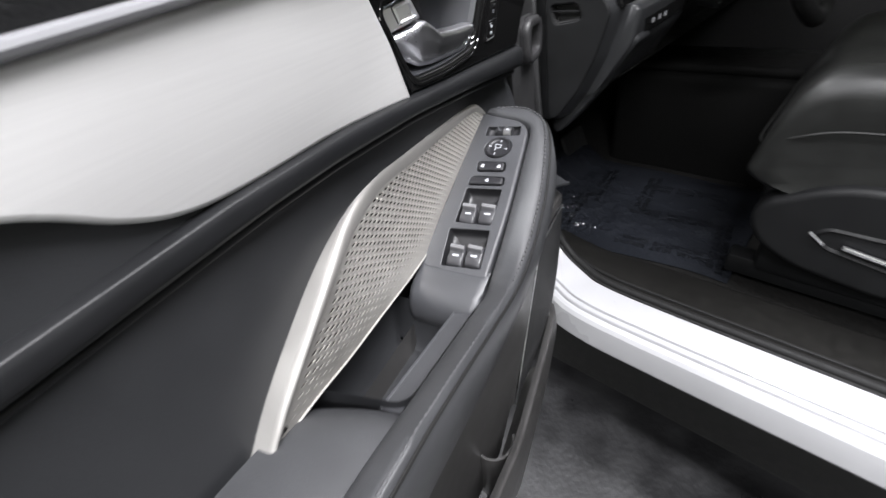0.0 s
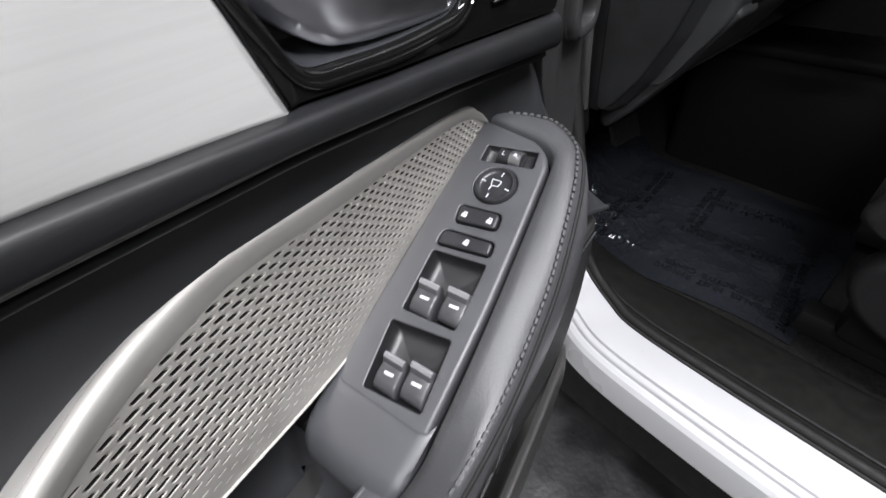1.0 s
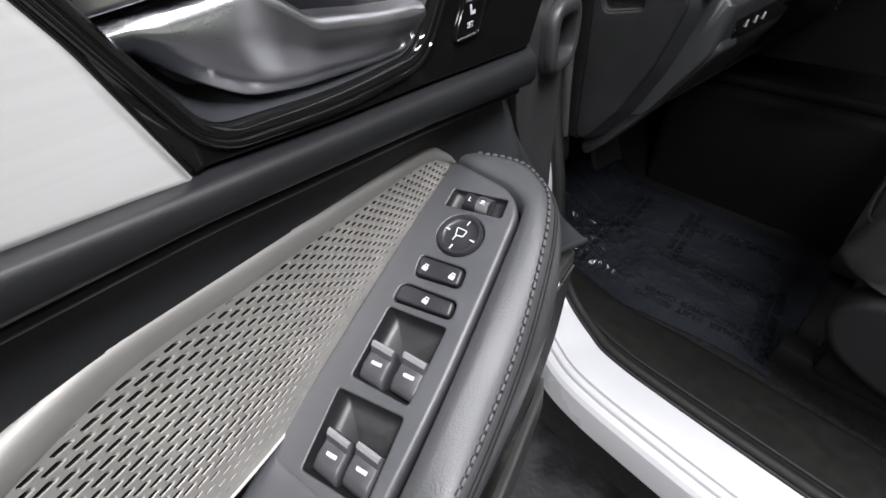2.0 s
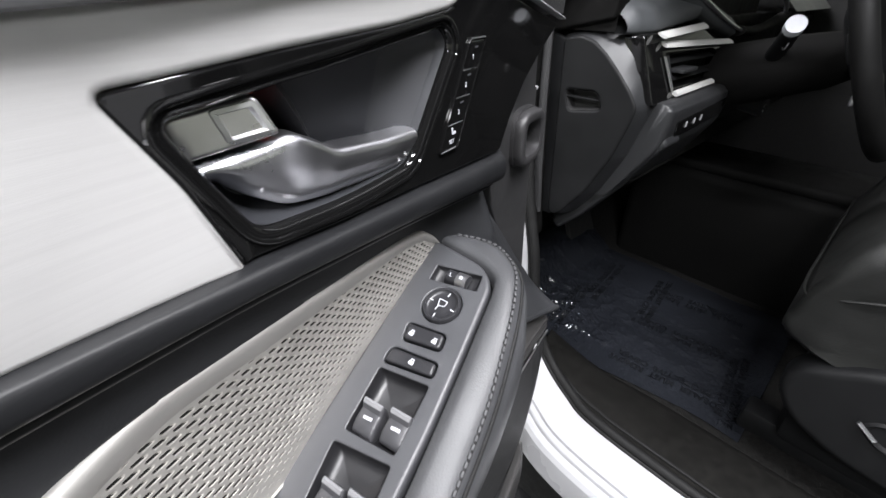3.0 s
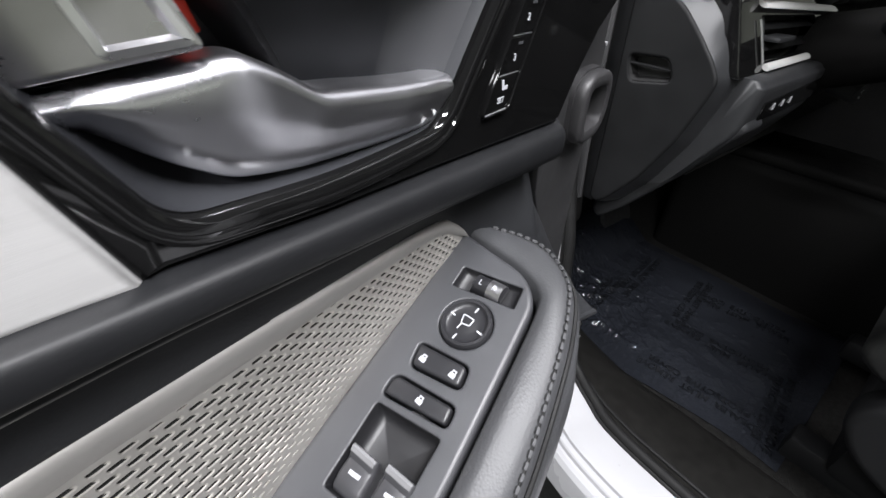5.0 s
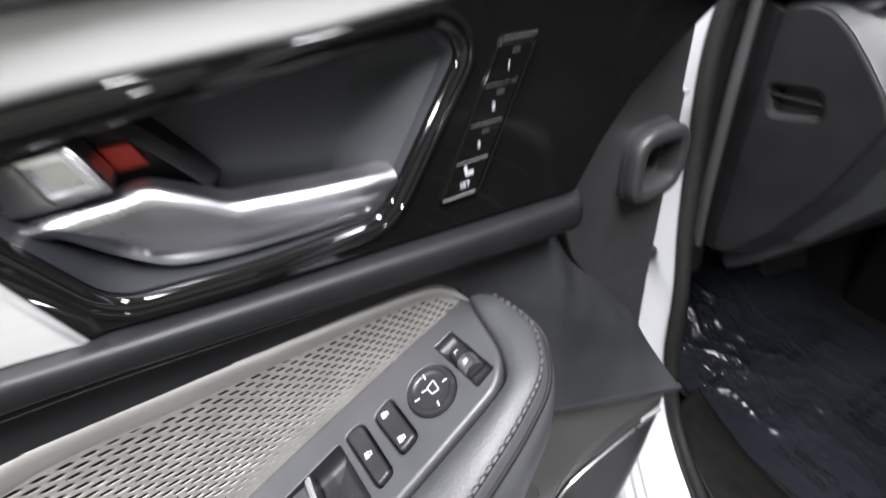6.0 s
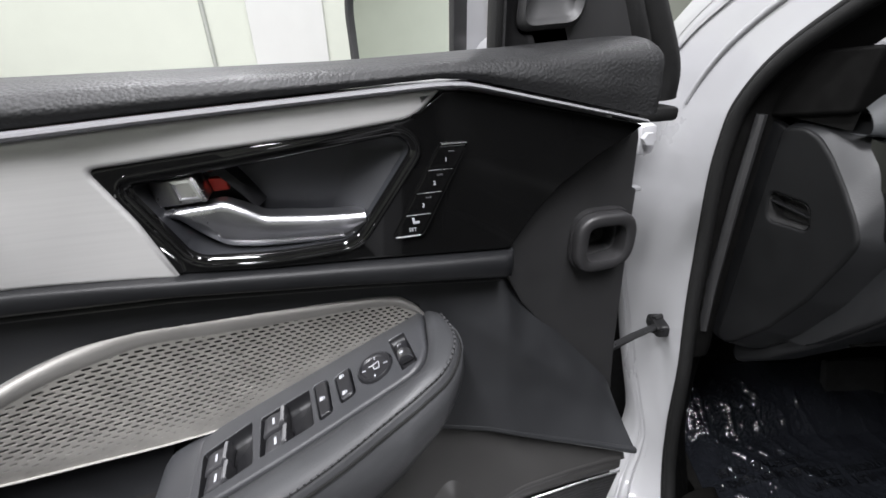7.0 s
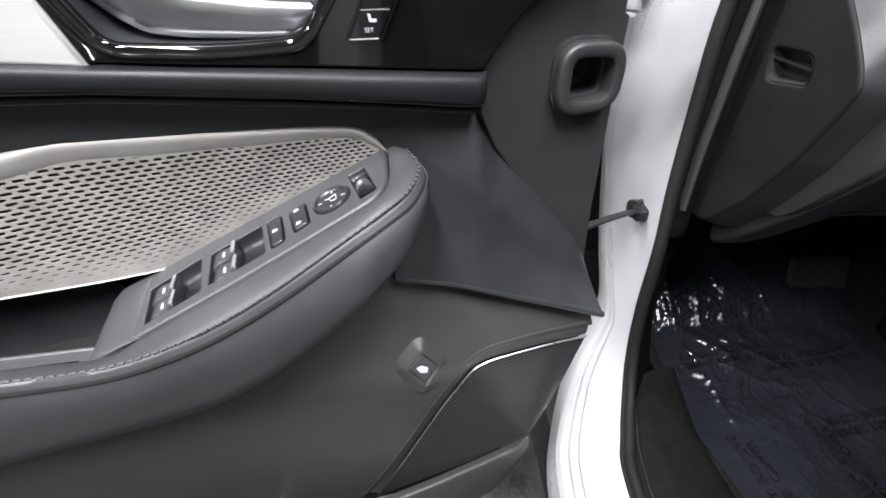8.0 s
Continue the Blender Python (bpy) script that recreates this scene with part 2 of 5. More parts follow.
def letters(text, size, m, material, parent, name="marking", extrude=0.0002, bold=0.0):
    """Built-in font, turned into a mesh part at the pose m."""
    cu = bpy.data.curves.new(name, "FONT")
    cu.body, cu.size, cu.extrude, cu.align_x, cu.align_y = text, size, extrude, "CENTER", "CENTER"
    cu.offset = bold
    tmp = bpy.data.objects.new(name, cu)
    scene.collection.objects.link(tmp)
    me = bpy.data.meshes.new_from_object(tmp.evaluated_get(bpy.context.evaluated_depsgraph_get()))
    bpy.data.objects.remove(tmp)
    me.transform(m)
    me.materials.clear()
    me.materials.append(material)
    ob = new(name, me)
    ob.parent = parent
    return ob


# ---- the open door: x runs along it to the hinges, y out through it, z up ----
def wall_at(y):
    return lambda a, b, d: (a, y + d, b)


CHROME_X = [-0.95, -0.75, -0.60, -0.487, -0.417, -0.30, -0.247, -0.14, -0.085, -0.064, -0.050, -0.038, 0.023, 0.107]
CHROME_Z = [0.955, 0.970, 0.982, 0.990, 0.995, 1.002, 1.006, 1.013, 1.0165, 1.0175, 1.0170, 1.0150, 1.0015, 0.983]
SEAM_X = [-0.95, -0.75, -0.555, -0.42, -0.358, -0.259, -0.138, -0.06, -0.009, 0.0]
SEAM_Z = [0.868, 0.878, 0.886, 0.891, 0.8905, 0.8855, 0.873, 0.863, 0.856, 0.857]
RTOP_X = [-0.95, -0.60, -0.444, -0.348, -0.258, -0.136, -0.012, 0.0]
RTOP_Z = [0.884, 0.899, 0.906, 0.9055, 0.899, 0.891, 0.881, 0.880]


def chrome_z(x):
    return lerp(x, CHROME_X, CHROME_Z)


def seam_z(x):
    return lerp(x, SEAM_X, SEAM_Z)


def rtop_z(x):
    return lerp(x, RTOP_X, RTOP_Z)


door = thing("car_door", "open white car door with black, silver and grey inner trim", "car door")

# upper pad under the window
def pad_ring(x):
    z0 = chrome_z(x) + 0.002
    top = lerp(x, [-0.95, -0.33, -0.13, 0.01, 0.10, 0.13], [1.018, 1.026, 1.030, 1.037, 1.043, 1.043])
    out = lerp(x, [-0.95, -0.1, 0.02, 0.12], [0.005, 0.005, 0.004, 0.002])
    h = top - z0
    prof = [(0.012, z0), (-0.002, z0 + 0.001), (-out, z0 + 0.30 * h), (-out + 0.002, z0 + 0.52 * h), (0.004, z0 + 0.80 * h), (0.026, top - 0.001), (0.060, top), (0.075, top - 0.003), (0.075, z0)]
    sm = spl(prof[1:8], 15)
    return [(x, *prof[0]), *[(x, p[0], p[1]) for p in sm], (x, *prof[8])]


xs = list(np.linspace(-0.95, 0.095, 46)) + [0.103, 0.109, 0.113]
rings = [pad_ring(x) for x in xs]
last = np.array(rings[-1])
mid = last.mean(0)
for s, dx in ((0.93, 0.004), (0.78, 0.0065)):
    rings.append([tuple(mid + (p - mid) * s + (dx, 0, 0)) for p in last])
part("upper_pad", loft(rings), M_PAD, door, "black grained vinyl pad along the window sill", 50)

# bright strip under the pad
path = [(x, -0.0035, chrome_z(x) - 0.0008) for x in np.linspace(-0.95, 0.106, 90)]
part("bright_strip", tube(path, lambda f_: 0.0040, lambda f_: lerp(f_, [0, 0.45, 0.7, 0.82, 0.88, 1], [0.0048, 0.0036, 0.0025, 0.0023, 0.0016, 0.0014]), 10, (0, 0, 1)), M_STRIP, door, "thin matt silver strip")

# silver panel
bez = [(-0.0665, 1.0125), (-0.081, 0.9985), (-0.092, 0.9945), (-0.144, 0.9885), (-0.215, 0.9835), (-0.266, 0.9785), (-0.2795, 0.9755), (-0.2805, 0.969), (-0.269, 0.941), (-0.2552, 0.8970)]
bez_s = [(-0.0665, 1.0125), *rounded([(-0.0665, 1.0125), *bez[1:6], (-0.2855, 0.9770), *bez[8:10]], [0.001, 0.007, 0.004, 0.004, 0.004, 0.004, 0.0055, 0.004, 0.001], 5)[6:-6], (-0.2552, 0.8970)]
low = spl([(-0.2552, 0.8970), (-0.348, 0.9045), (-0.425, 0.9055), (-0.462, 0.910), (-0.487, 0.921), (-0.516, 0.941), (-0.56, 0.956), (-0.65, 0.969), (-0.76, 0.965)], 40)
top = [(x, chrome_z(x) - 0.0032) for x in np.linspace(-0.76, -0.069, 60)]
sil = bez_s[:-1] + low[:-1] + top


def silver_place(a, b, d):
    mid_z, half = 0.955, 0.05
    return (a, -0.0010 + 0.005 * min(1, max(0, (-0.20 - a) / 0.08)) - 0.008 * (1 - min(1, ((b - mid_z) / half) ** 2)) * min(1, max(0, (-0.29 - a) / 0.08)) + d, b)


bm = plate(sil, silver_place, 0.012, 0.0032, steps=3)
part("silver_panel", bm, M_BRUSHED, door, "brushed silver trim panel with fine grain")

# piano-black panel with the handle recess
black = [(x - 0.0014, z) for x, z in rounded([(-0.255, 0.8985), (-0.268, 0.941), (-0.2845, 0.9765), *bez[5:1:-1], (-0.0805, 0.998)], [0.001, 0.004, 0.005, 0.003, 0.003, 0.003, 0.003, 0.004], 4)]
right = [(-0.064, 1.0125), (-0.05, 1.0118), (-0.036, 1.0095), (0.024, 0.9965), (0.107, 0.9785), (0.098, 0.972), (0.070, 0.957), (0.036, 0.934), (0.012, 0.908), (-0.004, 0.884)]
black += right + [(x, rtop_z(x) + 0.002) for x in np.linspace(-0.012, -0.25, 24)]
hole = rounded([(-0.2690, 0.9640), (-0.198, 0.9725), (-0.0955, 0.9845), (-0.087, 0.9745), (-0.134, 0.9095), (-0.184, 0.9075), (-0.2435, 0.9105)], [0.006, 0.02, 0.007, 0.010, 0.012, 0.02, 0.010], 6)


def gloss_place(a, b, d):
    return (a, 0.006 * min(1, max(0, (-0.20 - a) / 0.08)) + d, b)


gloss = thing("door_handle_panel", "piano black handle panel with chrome lever and seat memory buttons", "handle panel")
part("gloss_panel", plate(black, gloss_place, 0.014, 0.0015, [hole], steps=5, hole_bevel=0.0048), M_GLOSS, gloss, "piano black glossy panel")
lip = [gloss_place(p[0], p[1], -0.0004) for p in inset(hole, -0.0066)]
part("recess_lip", tube(lip, 0.0016, 0.0012, 8, (0, -1, 0), True), M_GLOSS, gloss, "raised glossy lip")

# handle recess
floor_loop = rounded([(-0.262, 0.9605), (-0.198, 0.9685), (-0.126, 0.9775), (-0.128, 0.972), (-0.152, 0.9175), (-0.186, 0.9155), (-0.236, 0.9175)], [0.004, 0.02, 0.002, 0.002, 0.006, 0.02, 0.008], 6)
bm = bmesh.new()
h0, h1 = np.array(hole), np.array(floor_loop)
rows = [ring(bm, [tuple(p) for p in h0 + (h1 - h0) * k], gloss_place, y) for k, y in ((0, 0.0055), (0.06, 0.011), (0.30, 0.016), (0.80, 0.026), (0.95, 0.0285), (1.0, 0.029))]
for a, b in zip(rows, rows[1:]):
    bridge(bm, a, b)
fill(bm, [rows[-1]])
part("handle_recess", bm, M_RECESS, gloss, "dark grey recess", 28)

# pull lever
def lever_ring(t):
    x = -0.262 + 0.138 * t
    zt = soft(t, [0, 0.20, 0.33, 0.42, 0.50, 0.75, 1.0], [0.9415, 0.9455, 0.9490, 0.9425, 0.9350, 0.9312, 0.9290], 0.03)
    zb = soft(t, [0, 0.08, 0.18, 0.28, 0.45, 0.75, 0.92, 0.97, 1.0], [0.9385, 0.934, 0.922, 0.9135, 0.9100, 0.9080, 0.9078, 0.9105, 0.9165], 0.035)
    yo = soft(t, [0, 0.12, 0.32, 0.92, 1.0], [0.019, 0.0110, 0.0020, 0.0010, 0.0035], 0.06)
    led = soft(t, [0, 0.35, 0.6, 1.0], [0.004, 0.010, 0.014, 0.012])
    h = max(zt - zb, 0.010)
    zb = zt - h
    lip_ = min(0.0036, 0.22 * h)
    prof = [(yo + led + 0.004, zt + 0.0010), (yo + 0.0030, zt + 0.0004), (yo + 0.0002, zt - lip_), (yo + 0.0004, zt - 0.40 * h), (yo + 0.0040, zt - 0.78 * h), (yo + 0.0085, zb), (yo + 0.0125, zb + 0.0012), (yo + 0.0088, zt - 0.62 * h), (yo + 0.0075, zt - 0.42 * h), (yo + led + 0.004, zt - lip_)]
    return [(x, y, z) for y, z in rounded(prof, [0.0012, 0.003, 0.0022, 0.005, 0.006, 0.002, 0.002, 0.003, 0.003, 0.001], 5)]


part("door_handle", loft([lever_ring(t) for t in np.linspace(0, 1, 110)]), M_LEVER, gloss, "satin chrome pull lever", 60)
def tab_at(a, b, d):
    return (a, 0.002 + 0.52 * (-0.225 - a) + 0.06 * (b - 0.952) + d, b)


bm = plate(rounded([(-0.2605, 0.9440), (-0.2245, 0.9512), (-0.2305, 0.9678), (-0.2630, 0.9615)], [0.003, 0.002, 0.003, 0.004]), tab_at, 0.02, 0.0016, steps=3)
lock = part("lock_tab", bm, M_TAB, gloss, "chrome lock tab with a finger notch")
bm = bmesh.new()
notch = rounded([(-0.2440, 0.9495), (-0.2270, 0.9525), (-0.2325, 0.9660), (-0.2475, 0.9635)], 0.002)
rows = [ring(bm, inset(notch, d), tab_at, y) for d, y in ((0, 0.002), (0, -0.0016), (0.0018, -0.0020), (0.0040, 0.0030))]
for a, b in zip(rows, rows[1:]):
    bridge(bm, a, b)
m_ = np.mean(np.array(notch), 0)
c_ = bm.verts.new(tab_at(m_[0], m_[1], 0.0030))
for a, b in zip(rows[-1], rows[-1][1:] + rows[-1][:1]):
    bm.faces.new((a, b, c_))
part("notch", bm, M_CHROME, lock)
part("lock_mark", plate(rounded([(-0.227, 0.960), (-0.217, 0.960), (-0.2145, 0.951), (-0.2255, 0.9505)], 0.0012), lambda a, b, d: (a, 0.0245 + d, b), 0.006, 0.0006), M_RED, gloss, "red unlocked mark")
bm = loft([[(-0.2245 + 0.026 * u ** 0.8 + w, y, 0.9745 - 0.036 * u + h_) for w, y, h_ in ((0.0, 0.006 + 0.010 * u, 0.0), (0.0045, 0.010 + 0.012 * u, 0.002), (0.007, 0.032, 0.003), (-0.004, 0.032, -0.002))] for u in np.linspace(0, 1, 12)])
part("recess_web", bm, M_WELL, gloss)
part("mark_plate", rbox((-0.2225, 0.0320, 0.9535), (0.028, 0.006, 0.026), 0.002), M_RECESS, gloss)
part("screw_cap", tube([(-0.2752, 0.0050, 0.9600), (-0.2752, 0.009, 0.9600)], 0.0010, n=10, up=(0, 0, 1)), M_CHROME, gloss)

# memory buttons
outline = rounded([(-0.0675, 0.9765), (-0.0455, 0.9765), (-0.0815, 0.9072), (-0.1055, 0.9072)], 0.0035, 5)
part("button_frame", tube([(p[0], -0.0010, p[1]) for p in outline], 0.0006, 0.0012, 6, (0, -1, 0), True), M_GLOSS, gloss, "thin glossy frame")
# Chrome bar stands in for the glint on the bevelled top edge.
part("edge_glint", tube([(-0.066, -0.0018, 0.9768), (-0.047, -0.0018, 0.9768)], 0.0005, 0.0005, 6, (0, -1, 0)), M_CHROME, gloss)
for n, mark in enumerate(("1", "2", "3", "SET")):
    def corner(t, s, q=n):
        k = (q + t) / 4
        return (-0.068 - 0.036 * k + s * 0.021, 0.975 - 0.067 * k)
    quad = [corner(0.03, 0), corner(0.03, 1), corner(0.97, 1), corner(0.97, 0)]
    key = part("memory_button", plate(rounded(quad, [0.003 if n == 0 else 0.0006, 0.003 if n == 0 else 0.0006, 0.003 if n == 3 else 0.0006, 0.003 if n == 3 else 0.0006]), wall_at(-0.0013), 0.003, 0.0005), M_GLOSS, gloss, "glossy seat memory button")
    a, b = corner(0.0, 0.04), corner(0.0, 0.94)
    # Divider in chrome, so the glint of the button edge is built in.
    part("divider", tube([(a[0], -0.0013, a[1]), (b[0], -0.0013, b[1])], 0.0003, 0.0003, n=6, up=(0, -1, 0)), M_CHROME, key)
    c = corner(0.58, 0.5)
    letters(mark, 0.0046 if n < 3 else 0.0040, pose(c[0], -0.00145, c[1] - (0 if n < 3 else 0.002), 90, 0, 0), M_WHITE_INK, key)
    if n < 3:
        c = corner(0.22, 0.5)
        part("indicator", rbox((c[0] + 0.001, -0.0014, c[1]), (0.0045, 0.0003, 0.0012), 0.0001, 1), M_SWITCH, key)
    else:
        c = corner(0.3, 0.5)
        bm = plate(rounded([(c[0] - 0.003, c[1] + 0.003), (c[0] - 0.001, c[1] + 0.003), (c[0] - 0.0005, c[1]), (c[0] + 0.003, c[1]), (c[0] + 0.003, c[1] - 0.002), (c[0] - 0.002, c[1] - 0.002)], 0.0004), wall_at(-0.0015), 0.0004, 0.0001)
        part("seat_sign", bm, M_WHITE_INK, key)
# Bottom divider, with the edge glint in its chrome too.
part("divider", tube([(-0.1035, -0.0013, 0.9078), (-0.0838, -0.0013, 0.9078)], 0.0005, n=6, up=(0, -1, 0)), M_CHROME, gloss)

# padded roll under the panels
def roll_ring(x, f=1.0):
    zt, zs = rtop_z(x), seam_z(x)
    w = lerp(x, [-0.95, -0.50, -0.30, -0.10], [0.003, 0.004, 0.005, 0.010]) * f
    prof = [(0.010, zt + 0.001), (-0.001, zt), (-0.65 * w, zt - 0.06 * (zt - zs)), (-0.95 * w, zt - 0.25 * (zt - zs)), (-w, zt - 0.55 * (zt - zs)), (-0.85 * w, zt - 0.85 * (zt - zs)), (-0.3 * w, zs + 0.001), (0.006, zs - 0.001), (0.012, zs)]
    return [(x, y, z) for y, z in spl(prof, 16)]


rings = [roll_ring(x) for x in np.linspace(-0.95, -0.012, 60)]
end = np.array(roll_ring(-0.006, 0.9))
rings += [[tuple(p) for p in end], [tuple(p + (0.004, 0.004, 0.002)) for p in end * (1, 0.7, 1)]]
part("padded_roll", loft(rings), M_ROLL, door, "padded dark grey roll with a seam below", 60)
part("seam_ridge", tube([(x, 0.0065, seam_z(x) - 0.0062) for x in np.linspace(-0.95, -0.006, 70)], 0.0030, 0.0028, 8), M_ROLL, door, "", 60)
part("seam_cord", tube([(x, 0.003, seam_z(x) - 0.001) for x in np.linspace(-0.95, -0.004, 70)], 0.0016, n=6), M_SOFT, door)

# black field between the roll and the end of the silver panel
part("upper_insert", sheet(lambda u, v: (-0.95 + 0.56 * u, 0.006 + 0.004 * v, 0.880 + 0.100 * v - 0.004 * (1 - u)), 30, 8), M_SOFT, door, "black soft vinyl field", 60)
# main insert
BOT_X = [-0.95, -0.10, -0.02, 0.03, 0.10, 0.157]
BOT_Z = [0.66, 0.691, 0.674, 0.655, 0.629, 0.605]
CREASE_X = [0.0, 0.018, 0.066, 0.150, 0.163]
CREASE_Z = [0.860, 0.824, 0.764, 0.667, 0.645]


def insert_pt(u, v):
    x = -0.95 + (0.157 + 0.95) * u
    zt = seam_z(x) if x < 0 else lerp(x, CREASE_X, CREASE_Z)
    zb = lerp(x, BOT_X, BOT_Z)
    z = zt + (zb - zt) * v
    y0 = soft(x, [-0.95, -0.5, -0.35, -0.1, 0.0, 0.06, 0.16], [0.006, 0.008, 0.018, 0.022, 0.026, 0.028, 0.026], 0.04)
    y1 = soft(x, [-0.95, -0.34, -0.1, 0.0, 0.10, 0.157, 0.2], [0.008, 0.009, 0.004, -0.016, -0.034, -0.042, -0.047], 0.05)
    k = v ** 1.3
    crest = 0.013 * math.exp(-((v - 0.32) / 0.26) ** 2) * lerp(x, [-0.07, 0.0, 0.05, 0.13, 0.157], [0.0, 1.0, 1.0, 0.5, 0.0])
    if -0.49 < x < -0.085:
        gz = lerp(x, [-0.49, -0.435, -0.398, -0.36, -0.325, -0.29, -0.20, -0.115, -0.085], [0.757, 0.795, 0.818, 0.834, 0.8445, 0.848, 0.8445, 0.8395, 0.827])
        y0 = y1 = y0 + (y1 - y0) * k if z > gz else lerp(gz - z, [0, 0.006], [y0, 0.034])
    return (x, y0 + (y1 - y0) * k - crest, z)


part("door_insert", sheet(insert_pt, 240, 70), M_SOFT, door, "black soft vinyl door insert", 60)
rim = [insert_pt(u, 1) for u in np.linspace(0.62, 1, 40)]
part("insert_lip", tube([(x, y + 0.003, z) for x, y, z in rim], 0.004, n=8), M_SOFT, door)

# hinge-side panel with the oval grommet
sail = [(-0.004, 0.884), (0.012, 0.908), (0.036, 0.934), (0.070, 0.957), (0.098, 0.972), (0.112, 0.9785), (0.124, 0.972), (0.127, 0.962), (0.131, 0.915), (0.136, 0.912), (0.142, 0.83), (0.152, 0.72), (0.160, 0.66), (0.163, 0.640), (0.150, 0.655), (0.066, 0.750), (0.018, 0.812), (0.0, 0.845)]
OVAL = rounded([(0.066, 0.8975), (0.134, 0.8965), (0.136, 0.836), (0.070, 0.834)], 0.026, 8)
oval_hole = inset(OVAL, 0.015)


def sail_place(a, b, d):
    return (a, 0.006 + 0.018 * min(1, max(0, (a + 0.01) / 0.06)) + d, b)


part("hinge_panel", plate(sail, sail_place, 0.02, 0.002, [oval_hole]), M_PLASTIC, door, "matt black plastic panel at the hinge side")
M_GROMMET = mat("grommet_plastic", (0.024, 0.0235, 0.0245), 0.42, 0, 0.05, 60, 0.3, 1500, depth=0.0002)
bm = bmesh.new()
rows = [ring(bm, inset(OVAL, d), sail_place, y) for d, y in ((-0.002, 0.001), (-0.001, -0.006), (0.0004, -0.0062), (0.0006, -0.0132), (0.0022, -0.0155), (0.0040, -0.0162), (0.0105, -0.0162), (0.0124, -0.0150), (0.0130, -0.010), (0.0132, 0.002), (0.0150, 0.003), (0.0152, 0.020))]
for a, b in zip(rows, rows[1:]):
    bridge(bm, a, b)
grom = part("oval_grommet", bm, M_GROMMET, door, "raised oval plastic grommet", 50)
# Near-black box: shade inside the grommet is put into its colour.
part("grommet_hollow", rbox((0.101, 0.056, 0.866), (0.066, 0.03, 0.060), 0.004), M_DARK, grom)
part("connector", rbox((0.098, 0.036, 0.862), (0.012, 0.012, 0.010), 0.003), M_RUBBER, grom)

# ---- speaker grille beside the switches ----
G_TOP = spl([(-0.079, 0.018, 0.818), (-0.092, 0.019, 0.833), (-0.115, 0.020, 0.8425), (-0.20, 0.021, 0.8475), (-0.29, 0.021, 0.851), (-0.325, 0.019, 0.8485), (-0.36, 0.012, 0.841), (-0.398, 0.001, 0.827), (-0.435, -0.004, 0.805), (-0.475, -0.006, 0.776), (-0.506, -0.006, 0.746)], 90)
G_BOT = spl([(-0.079, 0.017, 0.814), (-0.092, 0.016, 0.812), (-0.127, 0.016, 0.798), (-0.203, 0.014, 0.766), (-0.255, 0.010, 0.745), (-0.30, 0.006, 0.742), (-0.366, 0.002, 0.744), (-0.41, -0.002, 0.747), (-0.45, -0.004, 0.750), (-0.48, -0.005, 0.749), (-0.506, -0.006, 0.743)], 90)
gt, gb = np.array(G_TOP), np.array(G_BOT)
nrm = np.array([0.0, -1.0, 0.12])


def rim_pt(i, k, out):
    c = (gt[i] + gb[i]) / 2
    dirn = c - gt[i]
    dirn = dirn / max(np.linalg.norm(dirn), 1e-6)
    return tuple(gt[i] + dirn * k + nrm * out)


bm = bmesh.new()
prof = [(0.001, -0.032), (0.0, -0.004), (0.0, -0.0004), (0.0010, 0.0018), (0.0026, 0.0033), (0.0050, 0.0041), (0.0075, 0.0040), (0.0115, 0.0030), (0.0145, 0.0020), (0.0170, 0.0006)]
wid = np.linalg.norm(gt - gb, axis=1)
rows = [[bm.verts.new(rim_pt(i, min(k * lerp(-gt[i][0], [0.08, 0.12, 0.26, 0.38, 0.50], [0.5, 0.6, 1.0, 1.0, 0.7]), 0.45 * wid[i]), o)) for i in range(len(gt))] for k, o in prof]
for a, b in zip(rows, rows[1:]):
    bridge(bm, a, b, False)
grille = part("speaker_grille", bm, M_SATIN, door, "satin nickel speaker surround with perforated grille", 60)
bot_rim = [(p[0], p[1] - 0.001, p[2]) for p in gb[3:]]
part("lower_rim", tube(bot_rim, lambda f_: 0.0014, lambda f_: lerp(f_, [0, 0.3, 0.6, 1], [0.0005, 0.0006, 0.0009, 0.0010]), 8), M_SATIN, grille)


def grille_pt(s, w):
    """s along, w from the top rim to the lower edge."""
    i = s * (len(gt) - 1)
    a = int(min(i, len(gt) - 2))
    f = i - a
    t, b = gt[a] * (1 - f) + gt[a + 1] * f, gb[a] * (1 - f) + gb[a + 1] * f
    return t + (b - t) * w


cells_v, cells_f, walls = [], [], []
SLOPE, ROW = 0.04, 0.0036


def lattice(n, r, deep=0.0):
    """Column n and row r of the slots laid on the grille."""
    col = 0.3625 * (1.016 ** n - 1)
    x = -0.066 - col
    zt, zb, yt, yb = (lerp(-x, -g[:, 0], g[:, k]) for g, k in ((gt, 2), (gb, 2), (gt, 1), (gb, 1)))
    z = 0.862 + SLOPE * (x + 0.066) - r * ROW * (0.80 + 0.75 * col) + 0.02 * col
    zz = max(min(z, zt - 0.0035), zb - 0.001)
    return (x, yb + (yt - yb) * (zz - zb) / max(zt - zb, 1e-4) - 0.0012 + deep, zz), z, zt, zb, col


